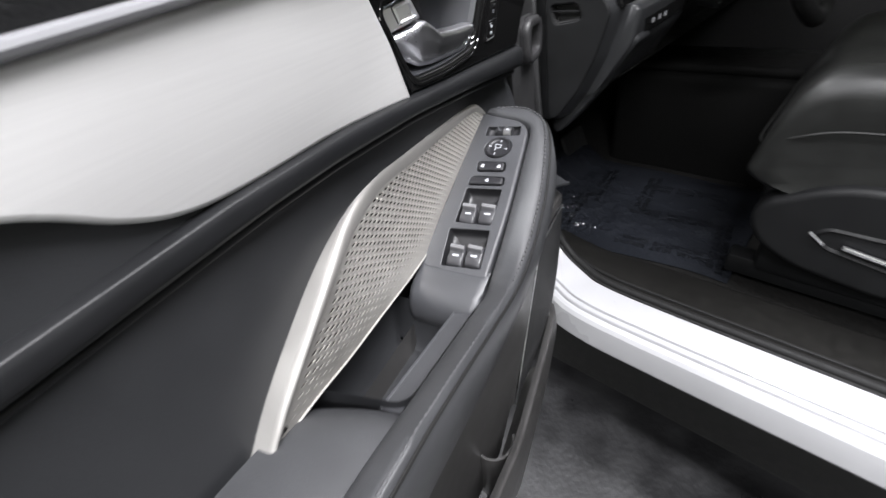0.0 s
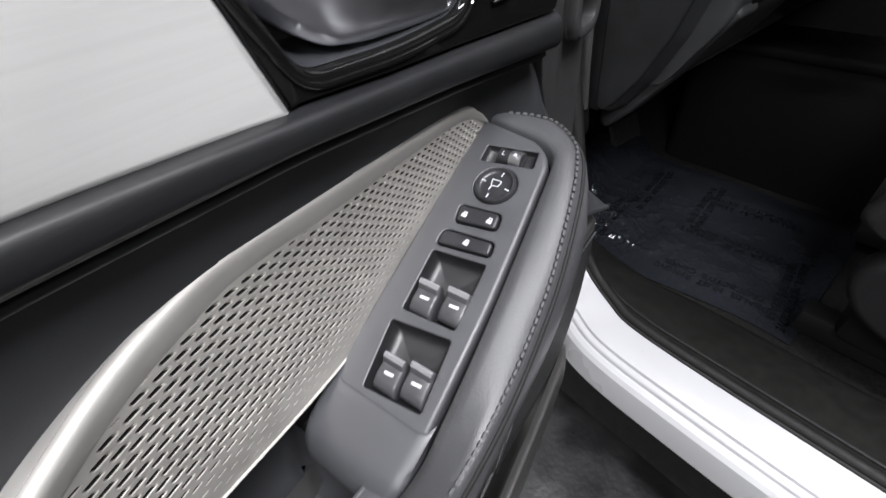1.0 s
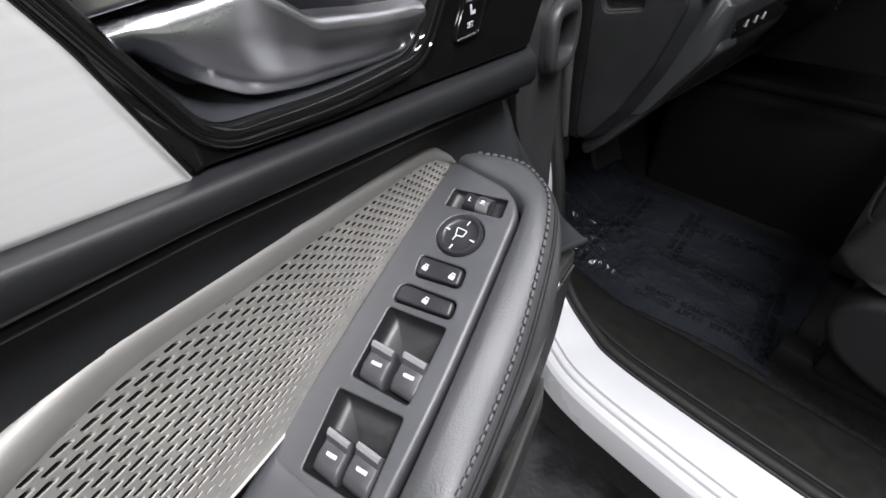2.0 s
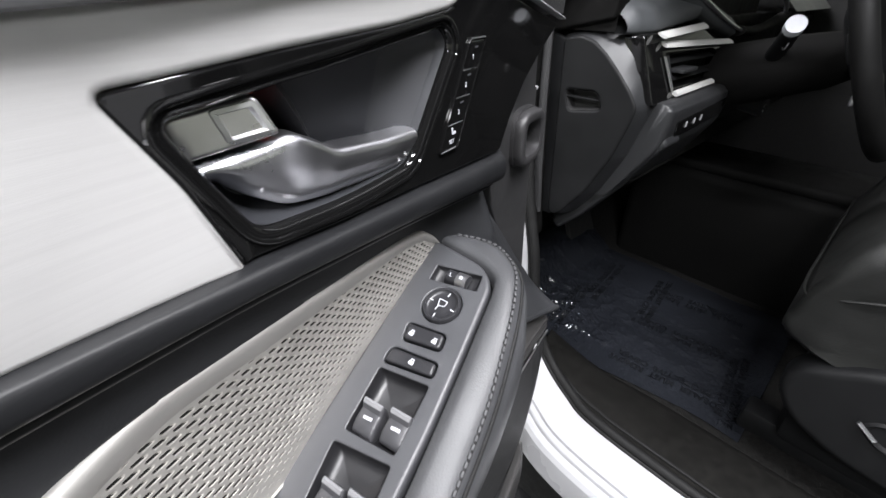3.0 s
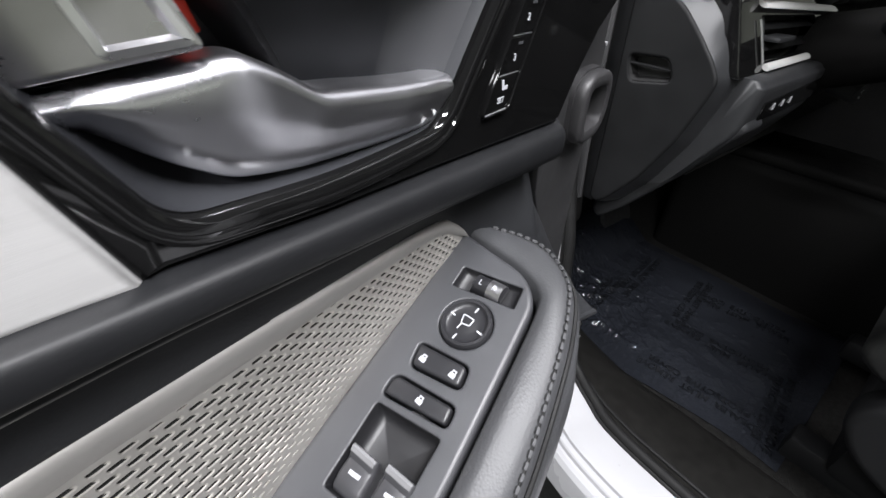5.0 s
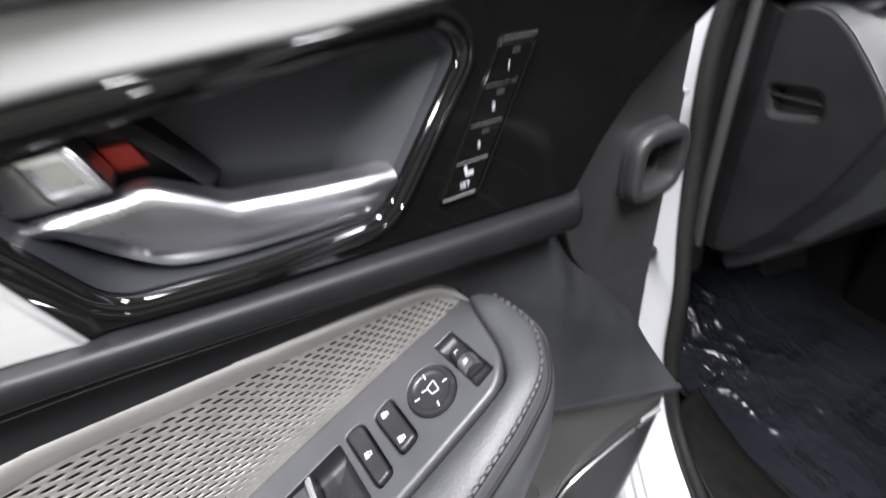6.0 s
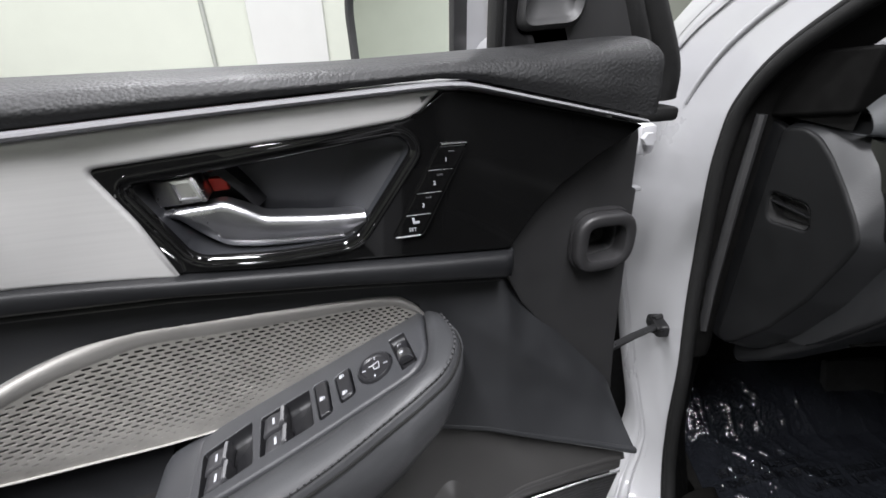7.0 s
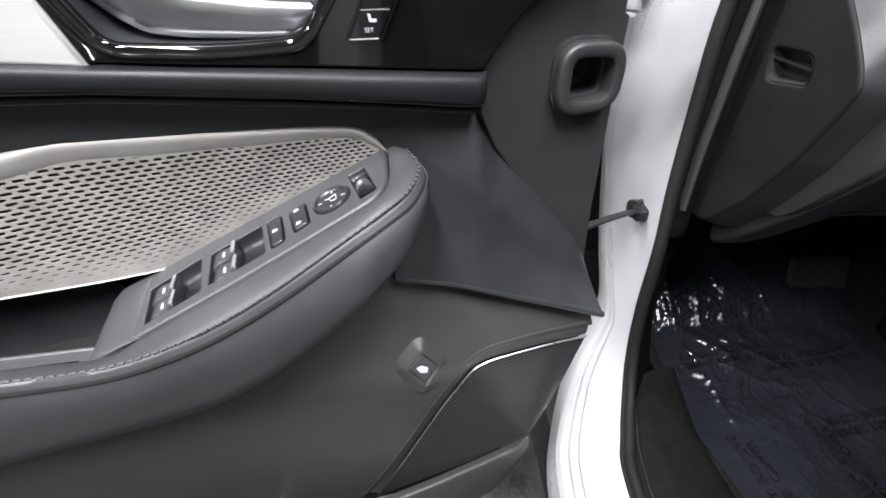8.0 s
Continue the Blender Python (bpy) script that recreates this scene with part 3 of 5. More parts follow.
EDGE8 = [(-0.5, 0), (-0.5, -0.5), (0, -0.5), (0.5, -0.5), (0.5, 0), (0.5, 0.5), (0, 0.5), (-0.5, 0.5)]
SLOT8 = [(-1.0, 0.15), (-0.80, -0.85), (-0.1, -1.0), (0.86, -0.9), (1.0, -0.15), (0.80, 0.85), (0.1, 1.0), (-0.86, 0.9)]
for row in range(-10, 70):
    for n in range(53):
        nc = n + (1.0 if row % 2 else 0.5)
        p, z, zt, zb, col = lattice(nc, row)
        if p[0] < -0.485 or not (zb - 0.004 < z < zt + 0.001):
            continue
        fade = min(1.0, max(0.0, (zt - lerp(col, [0, 0.05, 0.2, 0.36], [0.0060, 0.0085, 0.0150, 0.0160]) - z) / 0.0025)) * min(1.0, max(0.0, (z - zb - 0.0005) / lerp(col, [0, 0.06, 0.15, 0.3], [0.003, 0.010, 0.026, 0.030])))
        hn, hr = 0.39 * (0.35 + 0.65 * fade), 0.345 * fade
        base = len(cells_v)
        cells_v += [lattice(nc + a, row + b)[0] for a, b in EDGE8]
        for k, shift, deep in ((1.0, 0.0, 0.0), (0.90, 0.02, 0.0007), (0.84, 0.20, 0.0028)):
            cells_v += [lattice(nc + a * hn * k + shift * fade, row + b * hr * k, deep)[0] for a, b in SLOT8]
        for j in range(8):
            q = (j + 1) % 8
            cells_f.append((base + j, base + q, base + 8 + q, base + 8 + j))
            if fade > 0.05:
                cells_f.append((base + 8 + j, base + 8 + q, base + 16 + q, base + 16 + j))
                # Shade is painted on every slot wall but the left ones.
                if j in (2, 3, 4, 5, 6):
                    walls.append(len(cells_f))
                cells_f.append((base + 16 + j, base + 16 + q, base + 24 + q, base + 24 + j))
        if fade <= 0.05:
            cells_f.append(tuple(base + 8 + j for j in range(8)))
me = bpy.data.meshes.new("perforated_sheet")
me.from_pydata(cells_v, [], cells_f)
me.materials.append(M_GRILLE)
me.materials.append(M_SLOT_SHADE)
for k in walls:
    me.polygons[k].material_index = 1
ob = new("perforated_sheet", me)
ob.parent = grille
tagged(ob, "nickel sheet with rows of slanted slots", kind="stuff")
# Plain backing, its grey set for how dark the slots look.
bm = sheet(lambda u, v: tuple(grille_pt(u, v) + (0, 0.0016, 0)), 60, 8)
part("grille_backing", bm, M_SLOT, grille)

# ---- switch panel: s along it, c across towards the driver ----
SD, SN, SO = Vector((0.922, 0, 0.387)), Vector((-0.387, 0, 0.922)), Vector((-0.19, 0, 0.777))


def sp(s, c, d=0.0):
    return tuple(SO + SD * s + Vector((0, -c, 0)) - SN * d)


face = rounded([(0.1175, -0.0185), (0.1075, 0.034), (0.094, 0.0475), (0.048, 0.0530), (-0.018, 0.0600), (-0.128, 0.066), (-0.133, -0.006), (-0.09, -0.011), (0.0, -0.0145)], [0.007, 0.012, 0.012, 0.02, 0.02, 0.006, 0.010, 0.03, 0.03], 5)
o_fold = rounded([(0.0945, -0.002), (0.0985, 0.037), (0.0845, 0.039), (0.080, -0.001)], 0.001, 2)
o_one = rounded([(0.0015, 0.005), (0.0055, 0.0445), (-0.041, 0.0475), (-0.0435, 0.0085)], 0.002, 3)
o_two = rounded([(-0.0525, 0.006), (-0.047, 0.049), (-0.0915, 0.0545), (-0.096, 0.0135)], 0.002, 3)
o_lock = rounded([(0.041, 0.004), (0.0435, 0.037), (0.0295, 0.0395), (0.0255, 0.0075)], 0.0045, 4)
o_lock2 = rounded([(0.0195, 0.003), (0.0225, 0.0425), (0.0105, 0.0445), (0.0055, 0.004)], [0.009, 0.004, 0.004, 0.004], 4)
o_knob = [(0.063 + 0.0158 * math.cos(q), 0.0205 + 0.0158 * math.sin(q)) for q in (2 * math.pi * i / 36 for i in range(36))]
bm = plate(face, sp, 0.012, 0.003, [o_fold, o_one, o_two, o_lock, o_lock2, o_knob], steps=3, hole_bevel=0.001)
# Rocker edge highlight, put into a lighter colour.
M_LIP = mat("lip_highlight", (0.16, 0.16, 0.165), 0.38, 0, 0.05, 60, 0.0)
M_ROCKER = mat("rocker_plastic", (0.036, 0.036, 0.039), 0.34, 0, 0.05, 60, 0.1, 2400, depth=0.0002)
panel = thing("window_switch_panel", "dark grey plastic switch panel with window and mirror controls", "switch panel")
part("panel_face", bm, M_SWITCH, panel, "", 40)
part("panel_tip", plate(rounded([(0.070, -0.027), (0.1185, -0.026), (0.1165, -0.008), (0.070, -0.004)], 0.002), lambda a, b, d: sp(a, b, d + 0.0035), 0.006, 0.0005), M_SWITCH, panel)
# nose of the panel going down into the pull cup
NOSE = spl([(-0.0985, 0.0012), (-0.1015, -0.0006), (-0.118, -0.0014), (-0.1285, -0.0008), (-0.136, 0.0033), (-0.1405, 0.012), (-0.1405, 0.025), (-0.132, 0.050), (-0.118, 0.085)], 24)
rings = []
for s_n, d_n in NOSE:
    c0, c1, back_s = -0.0085, 0.0660, 0.035 if d_n > 0.0022 else 0.0085
    flat = [(s_n + back_s, c0), (s_n + 0.0080, c0), (s_n + 0.0023, c0 + 0.0023), (s_n, c0 + 0.0080), (s_n, 0.028), (s_n, c1 - 0.0080), (s_n + 0.0023, c1 - 0.0023), (s_n + 0.0080, c1), (s_n + back_s, c1)]
    rings.append([tuple(Vector(sp(a, c)) - Vector((0, 0, d_n + (0.0016 if c in (c0, c1) and d_n < 0 else 0)))) for a, c in flat])
part("panel_nose", loft(rings, False, None, False), M_SWITCH, panel, "", 50)


# Wells take the darkened plastic, so their shade is painted in.
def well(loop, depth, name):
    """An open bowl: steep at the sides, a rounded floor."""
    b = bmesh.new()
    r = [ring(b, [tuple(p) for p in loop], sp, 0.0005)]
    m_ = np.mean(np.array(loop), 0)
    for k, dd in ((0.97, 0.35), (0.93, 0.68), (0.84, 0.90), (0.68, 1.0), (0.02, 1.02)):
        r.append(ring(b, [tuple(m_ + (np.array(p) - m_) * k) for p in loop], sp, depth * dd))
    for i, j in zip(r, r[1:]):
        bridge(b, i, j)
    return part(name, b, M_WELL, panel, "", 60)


well(o_fold, 0.006, "selector_well")
for loop in (o_one, o_two):
    well(loop, 0.012, "switch_well")


def bar_mark(s, c, ls, lc, d, parent, turn=0.0):
    b = bmesh.new()
    q = [(-ls / 2, -lc / 2), (ls / 2, -lc / 2), (ls / 2, lc / 2), (-ls / 2, lc / 2)]
    cs, sn = math.cos(turn), math.sin(turn)
    plate([(s + x * cs - y * sn, c + x * sn + y * cs) for x, y in q], sp, 0.0003, 0.00005, bm=b, steps=1) if not callable(d) else None
    for v in b.verts:
        v.co += SN * d
    return part("marking", b, M_WHITE_INK, parent)


def window_switch(s0, c0, wide, lab):
    """A rocker with a raised front lip, leaning back into its well."""
    b = bmesh.new()
    rings_ = []
    prof_ = [(-0.0205, 0.016), (-0.0205, 0.0035), (-0.0185, 0.0010), (-0.013, -0.0005), (-0.005, 0.0005), (-0.0022, -0.0018), (0.0, -0.0030), (0.0014, -0.0022), (0.0016, 0.0005), (-0.001, 0.006), (-0.002, 0.016)]
    for c, k in ((-wide / 2, 0.0016), (-wide / 2 + 0.0008, 0.0004), (-wide / 2 + 0.002, 0), (0, 0), (wide / 2 - 0.002, 0), (wide / 2 - 0.0008, 0.0004), (wide / 2, 0.0016)):
        rings_.append([sp(s0 + p_[0], c0 + c + 0.10 * p_[0] * -1, p_[1] + k) for p_ in prof_])
    loft(rings_, True, b)
    key_ = part("window_switch", b, M_ROCKER, panel, lab, 40)
    # Strip on the front edge carries the painted highlight.
    b2 = bmesh.new()
    loft([[sp(s0 + p_[0], c0 + c, p_[1] - 0.0003) for p_ in prof_[5:8]] for c in np.linspace(-wide / 2 + 0.001, wide / 2 - 0.001, 4)], False, b2, False)
    part("finger_lip", b2, M_LIP, key_, "finger lip with its highlight in the lighter colour")
    bar_mark(s0 - 0.0095, c0 + 0.001, 0.0020, 0.0068, 0.0002, key_, -0.1)
    return key_


for s0, c0 in ((-0.0215, 0.0175), (-0.0185, 0.0385), (-0.0725, 0.0235), (-0.0695, 0.0425)):
    window_switch(s0, c0, 0.0172, "black power window rocker switch with a white bar")


def pill(loop, name, rise, lab):
    b = plate(inset(loop, 0.0015), lambda a, c, d: sp(a, c, d - rise), 0.01, 0.0016, steps=3)
    return part(name, b, M_BUTTON, panel, lab)


def padlock(s, c, d, parent, turn):
    """A little padlock sign: body and shackle."""
    b = bmesh.new()
    cs, sn = math.cos(turn), math.sin(turn)
    for box in (((-0.0018, -0.0019), (0.0008, 0.0019)), ((0.0008, -0.0013), (0.0022, -0.0007)), ((0.0008, 0.0007), (0.0022, 0.0013)), ((0.0019, -0.0013), (0.0026, 0.0013))):
        (s0_, c0_), (s1_, c1_) = box
        q = [(s0_, c0_), (s1_, c0_), (s1_, c1_), (s0_, c1_)]
        plate([(s + x * cs - y * sn, c + x * sn + y * cs) for x, y in q], lambda a_, b_, e_: sp(a_, b_, e_ - d), 0.0003, 0.00004, bm=b, steps=1)
    return part("marking", b, M_WHITE_INK, parent)


lk = pill(o_lock, "lock_button", 0.0016, "black door lock rocker with white marks")
padlock(0.0330, 0.0125, 0.0019, lk, 0.1)
padlock(0.0345, 0.0315, 0.0019, lk, 0.1)
lw = pill(o_lock2, "window_lock_button", 0.0012, "black window lock button with a white mark")
padlock(0.0142, 0.0245, 0.0015, lw, 0.1)

kc = (0.063, 0.0205)
bm = bmesh.new()
prof = [(0.0152, 0.010), (0.0152, -0.0010), (0.0142, -0.0022), (0.0128, -0.0022), (0.0118, -0.0005), (0.010, 0.0002), (0.006, -0.0004), (0.0, -0.0006)]
rings = [[sp(kc[0] + r * math.cos(q), kc[1] + r * math.sin(q), d) for q in (2 * math.pi * i / 40 for i in range(40))] for r, d in prof[:-1]]
knob = part("mirror_knob", loft(rings, True, bm), M_BUTTON, panel, "round black mirror adjuster with white ticks", 40)
for k in range(4):
    q = math.pi / 2 * k + 0.12
    bar_mark(kc[0] + 0.0098 * math.cos(q), kc[1] + 0.0098 * math.sin(q), 0.0034, 0.0009, 0.0006, knob, q)
bm = tube([sp(a, c, -0.0007) for a, c in rounded([(0.0672, 0.0165), (0.0668, 0.0238), (0.0622, 0.0232), (0.0616, 0.0180)], 0.0010)], 0.00042, n=6, up=tuple(SN), closed=True)
tube([sp(0.0616, 0.0185, -0.0007), sp(0.0578, 0.0178, -0.0007)], 0.00042, n=6, up=tuple(SN), bm=bm)
part("mirror_sign", bm, M_WHITE_INK, knob)

bm = bmesh.new()
loft([[sp(0.0895 + 0.0062 * math.cos(q), c, 0.004 - k * 0.0072 * math.sin(q)) for q in (math.pi * i / 10 for i in range(11))] for c, k in ((0.0095, 0.7), (0.0105, 1), (0.0285, 1), (0.0295, 0.7))], True, bm, True)
sel = part("mirror_selector", bm, M_BUTTON, panel, "small black mirror selector slider", 40)
bm = bmesh.new()
loft([[sp(0.0895 + 0.0066 * math.cos(q), c, 0.004 - 0.0078 * math.sin(q)) for q in (math.pi * i / 10 for i in range(11))] for c in (0.0195, 0.0205, 0.0270, 0.0285)], True, bm, True)
part("slider_cap", bm, M_CHROME, sel, "bright slider cap", 40)
letters("L", 0.005, Matrix.Translation(sp(0.0885, 0.0145, -0.0031)) @ Matrix((( 0, SD[0], SN[0], 0), (-1, 0, 0, 0), (0, SD[2], SN[2], 0), (0, 0, 0, 1))), M_WHITE_INK, sel)
letters("R", 0.005, Matrix.Translation(sp(0.0885, 0.0240, -0.0040)) @ Matrix((( 0, SD[0], SN[0], 0), (-1, 0, 0, 0), (0, SD[2], SN[2], 0), (0, 0, 0, 1))), M_WHITE_INK, sel)

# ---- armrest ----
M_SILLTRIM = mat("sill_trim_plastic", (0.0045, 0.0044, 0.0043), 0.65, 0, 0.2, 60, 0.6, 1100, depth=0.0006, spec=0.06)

A = [sp(*p) for p in ((0.1190, -0.0130), (0.1150, 0.010), (0.1110, 0.028), (0.1035, 0.0435), (0.0910, 0.0500), (0.052, 0.0550), (-0.005, 0.0610), (-0.050, 0.0650), (-0.090, 0.0675), (-0.118, 0.0680))]
A += [(-0.345, -0.068, 0.738), (-0.42, -0.068, 0.748), (-0.50, -0.068, 0.757), (-0.70, -0.068, 0.760), (-0.95, -0.068, 0.760)]
S = [(-0.0640, 0.0020, 0.8205), (-0.0605, -0.018, 0.8215), (-0.0635, -0.038, 0.8205), (-0.0785, -0.0590, 0.8150), (-0.102, -0.0705, 0.8070), (-0.130, -0.0785, 0.7955), (-0.171, -0.0870, 0.7765), (-0.211, -0.0915, 0.7590), (-0.250, -0.0945, 0.7480), (-0.290, -0.0955, 0.7440)]
S += [(-0.345, -0.0955, 0.751), (-0.426, -0.0955, 0.764), (-0.488, -0.0955, 0.768), (-0.70, -0.0955, 0.770), (-0.95, -0.0955, 0.770)]
LO = [(-0.068, 0.012, 0.800), (-0.060, -0.013, 0.797), (-0.063, -0.042, 0.790), (-0.083, -0.068, 0.774), (-0.108, -0.079, 0.757), (-0.133, -0.086, 0.738), (-0.183, -0.088, 0.703), (-0.232, -0.085, 0.675), (-0.275, -0.082, 0.663), (-0.320, -0.080, 0.658)]
LO += [(-0.390, -0.080, 0.656), (-0.46, -0.080, 0.656), (-0.54, -0.080, 0.655), (-0.72, -0.080, 0.653), (-0.95, -0.080, 0.648)]
BK = [(-0.066, 0.014, 0.780), (-0.062, 0.006, 0.765), (-0.075, 0.002, 0.750), (-0.095, 0.000, 0.735), (-0.117, -0.002, 0.719), (-0.140, -0.004, 0.702), (-0.190, -0.004, 0.678), (-0.235, -0.004, 0.660), (-0.277, -0.004, 0.652), (-0.320, -0.004, 0.648)]
BK += [(-0.390, -0.004, 0.646), (-0.46, -0.004, 0.645), (-0.54, -0.004, 0.645), (-0.72, -0.004, 0.643), (-0.95, -0.004, 0.640)]
NA = 130
a_, s_, l_, k_ = (np.array(spl(c, NA)) for c in (A, S, LO, BK))
up = np.array([0, 0, 1.0])


def arm_ring(i):
    a, s, lo, bk = a_[i], s_[i], l_[i], k_[i]
    out = s - a
    out = out * (1, 1, 0) / max(np.linalg.norm(out[:2]), 1e-6)
    b_ = lerp(i / NA, [0.0, 0.22, 0.45], [0.35, 0.45, 1.0])
    pts = [a - up * 0.012, a - up * 0.0015, a + out * 0.0015 + up * 0.0008, a + (s - a) * 0.30 + up * 0.0030, a + (s - a) * 0.66 + up * 0.0034, s - out * 0.0030 + up * 0.0020, s - out * 0.0008 - up * 0.0002, s + out * 0.0004 - up * 0.0034,
           s + (lo - s) * 0.12 + out * 0.006 * b_, s + (lo - s) * 0.40 + out * 0.0085 * b_, s + (lo - s) * 0.72 + out * 0.006 * b_, lo - out * 0.001, lo + (bk - lo) * 0.15 - up * 0.006, lo + (bk - lo) * 0.5 - up * 0.006, bk]
    return [tuple(p) for p in pts]


arm = part("armrest", loft([arm_ring(i) for i in range(NA)], False, None, False), M_ARM, door, "dark grey leather armrest bolster with a stitched edge", 70)
part("seam_groove", tube([tuple(s_[i] + np.array([0, -0.0016, -0.0038])) for i in range(NA)], 0.0014, n=6), M_RUBBER, arm)
bm = bmesh.new()
seg = np.r_[0, np.cumsum(np.linalg.norm(np.diff(s_, axis=0), axis=1))]
d = 0.0
while d < seg[-1] - 0.01:
    q = []
    for e in (d, d + 0.0032):
        p = np.array([np.interp(e, seg, s_[:, k]) for k in range(3)])
        c = np.array([np.interp(e, seg, a_[:, k]) for k in range(3)])
        q.append(p + (c - p) / np.linalg.norm(c - p) * 0.0040 + up * 0.0030)
    tube([tuple(q[0]), tuple((q[0] + q[1]) / 2 + up * 0.0004), tuple(q[1])], 0.0012, n=5, bm=bm)
    d += 0.0054
part("stitch_groove", tube([tuple(s_[i] + (a_[i] - s_[i]) / np.linalg.norm(a_[i] - s_[i]) * 0.0040 + up * 0.0016) for i in range(NA)], 0.0011, n=6), M_RUBBER, arm)
part("stitching", bm, M_THREAD, arm, "grey stitched thread")
# the flat pad behind the pull cup
def rear_pad(u, v):
    x = -0.95 + (0.95 - 0.428) * u
    y = -0.069 + (0.069 + 0.004) * v
    z = lerp(x, [-0.95, -0.50, -0.44, -0.428], [0.759, 0.755, 0.749, 0.746]) + 0.004 * math.sin(math.pi * v)
    if u > 0.94:
        z -= 0.014 * ((u - 0.94) / 0.06) ** 2
    return (x - 0.025 * v * (u > 0.5) * u, y, z)
part("armrest_pad", sheet(rear_pad, 40, 8), M_ARM, arm, "flat leather pad", 60)
bm = bmesh.new()
cup = rounded([(-0.450, 0.030), (-0.428, -0.066), (-0.316, -0.066), (-0.316, 0.030)], 0.012, 4)
rows = []
for k, (dz, ins) in enumerate(((0.748, -0.002), (0.735, 0.0), (0.69, 0.003), (0.664, 0.006), (0.658, 0.014))):
    rows.append([bm.verts.new((p[0], p[1], dz - (lerp(p[0], [-0.42, -0.32], [0, 0.030]) if dz > 0.70 else 0))) for p in inset(cup, ins)])
for p, q in zip(rows, rows[1:]):
    bridge(bm, p, q)
fill(bm, [rows[-1]])
part("pull_cup", bm, M_SOFT, arm, "black plastic pull cup", 60)


def cup_ledge(u, v):
    x = -0.314 - 0.120 * u
    y, z = spl([(-0.0670, 0.738), (-0.0640, 0.7300), (-0.0500, 0.7255), (-0.0455, 0.7240), (-0.0430, 0.7205), (-0.0430, 0.662)], 18)[int(round(v * 17))]
    return (x, y, z + (0.016 * u - 0.006) * (z > 0.70))


part("cup_ledge", sheet(cup_ledge, 14, 17), M_SWITCH, arm, "dark grey slope inside the pull cup", 60)

# ---- lower door ----
SPK = [(0.150, 0.561), (0.10, 0.5635), (0.043, 0.5625), (0.015, 0.560), (-0.004, 0.550), (-0.022, 0.522), (-0.042, 0.487), (-0.075, 0.420), (-0.111, 0.347), (-0.136, 0.297)]
spk = spl(SPK, 50)
tang = np.gradient(np.array(spk), axis=0)
side = np.stack([tang[:, 1], -tang[:, 0]], 1) / np.linalg.norm(tang, axis=1)[:, None]
side *= np.sign(side[10, 1])


def face_y(x, z):
    return soft(z, [0.2, 0.35, 0.44, 0.52, 0.565, 0.65, 0.72], [-0.026, -0.035, -0.037, -0.037, -0.035, 0.004, 0.020], 0.016) * lerp(x, [-0.95, -0.3, -0.1, 0.16], [0.15, 0.55, 1.0, 1.05])


def low_pt(u, v):
    x = -0.95 + 1.110 * u
    zt = lerp(x, BOT_X, BOT_Z) + 0.006
    zb = 0.215
    z = zt + (zb - zt) * v
    x = -0.95 + (0.95 + lerp(z, [0.2, 0.30, 0.36, 0.42, 0.50, 0.60], [0.055, 0.088, 0.112, 0.132, 0.150, 0.160])) * u
    y0 = lerp(x, [-0.95, -0.20, -0.08, 0.0, 0.157], [0.004, 0.004, 0.018, 0.014, 0.002])
    k = min(1, v / 0.10)
    q = np.array((x, z)) - np.array(spk)
    n_ = int(np.argmin((q ** 2).sum(1)))
    sunk = min(1, max(0, (0.017 - float(q[n_] @ side[n_])) / 0.012))
    y1 = face_y(x, z) + 0.022 * sunk * sunk * (3 - 2 * sunk)
    return (x, y0 + (y1 - y0) * k * k * (3 - 2 * k), z)


part("lower_panel", sheet(low_pt, 200, 90), M_LOWER, door, "black hard plastic lower door panel", 70)
line = [(x, -0.033, z) for x, z in spk]
low_spk = part("lower_speaker", tube(line, 0.0014, 0.0014, 8, (0, -1, 0)), M_CHROME, door, "lower speaker cover with a thin bright edge")


def shoulder(u, v):
    k_ = int(round(u * 49))
    off = 0.023 * (1 - v)
    x, z = spk[k_][0] + side[k_][0] * off, spk[k_][1] + side[k_][1] * off
    top = face_y(x, z) - 0.0008
    return (x, lerp(off, [0.0, 0.014, 0.018, 0.021, 0.023], [-0.0295, top + 0.0026, top + 0.0006, top, top + 0.0014]), z)


part("speaker_shoulder", sheet(shoulder, 49, 19), M_LOWER, low_spk, "", 60)


RIBS = 54
spk_soft = [np.mean(np.array(spk)[max(0, i - m):i + m + 1], axis=0) for i in range(50) for m in [min(12, i, 49 - i)]]


def ribs(u, v):
    """Ribs run beside the bright edge and close up towards the far corner."""
    k_ = int(round(u * 49))
    x0, z0 = np.array(spk[k_]) * (1 - min(1, 2 * v)) + spk_soft[k_] * min(1, 2 * v)
    k = v ** 0.85
    x1, z1 = 0.104, 0.338
    bow = math.sin(math.pi * v) * 0.012
    x, z = x0 + (x1 - x0) * k * 0.98, z0 + (z1 - z0) * k * 0.98
    return (x, -0.0320 - bow * 0.3 - 0.0012 * math.sin(v * 2 * math.pi * RIBS) * (1 - 0.5 * v) * min(1, 7 * u), z)


M_COVER = mat("speaker_cover", (0.017, 0.017, 0.0175), 0.40, 0, 0.05, 40, 0.0)
part("ribbed_cover", sheet(ribs, 49, RIBS * 6), M_COVER, low_spk, "black cover with fine ribs", 80)
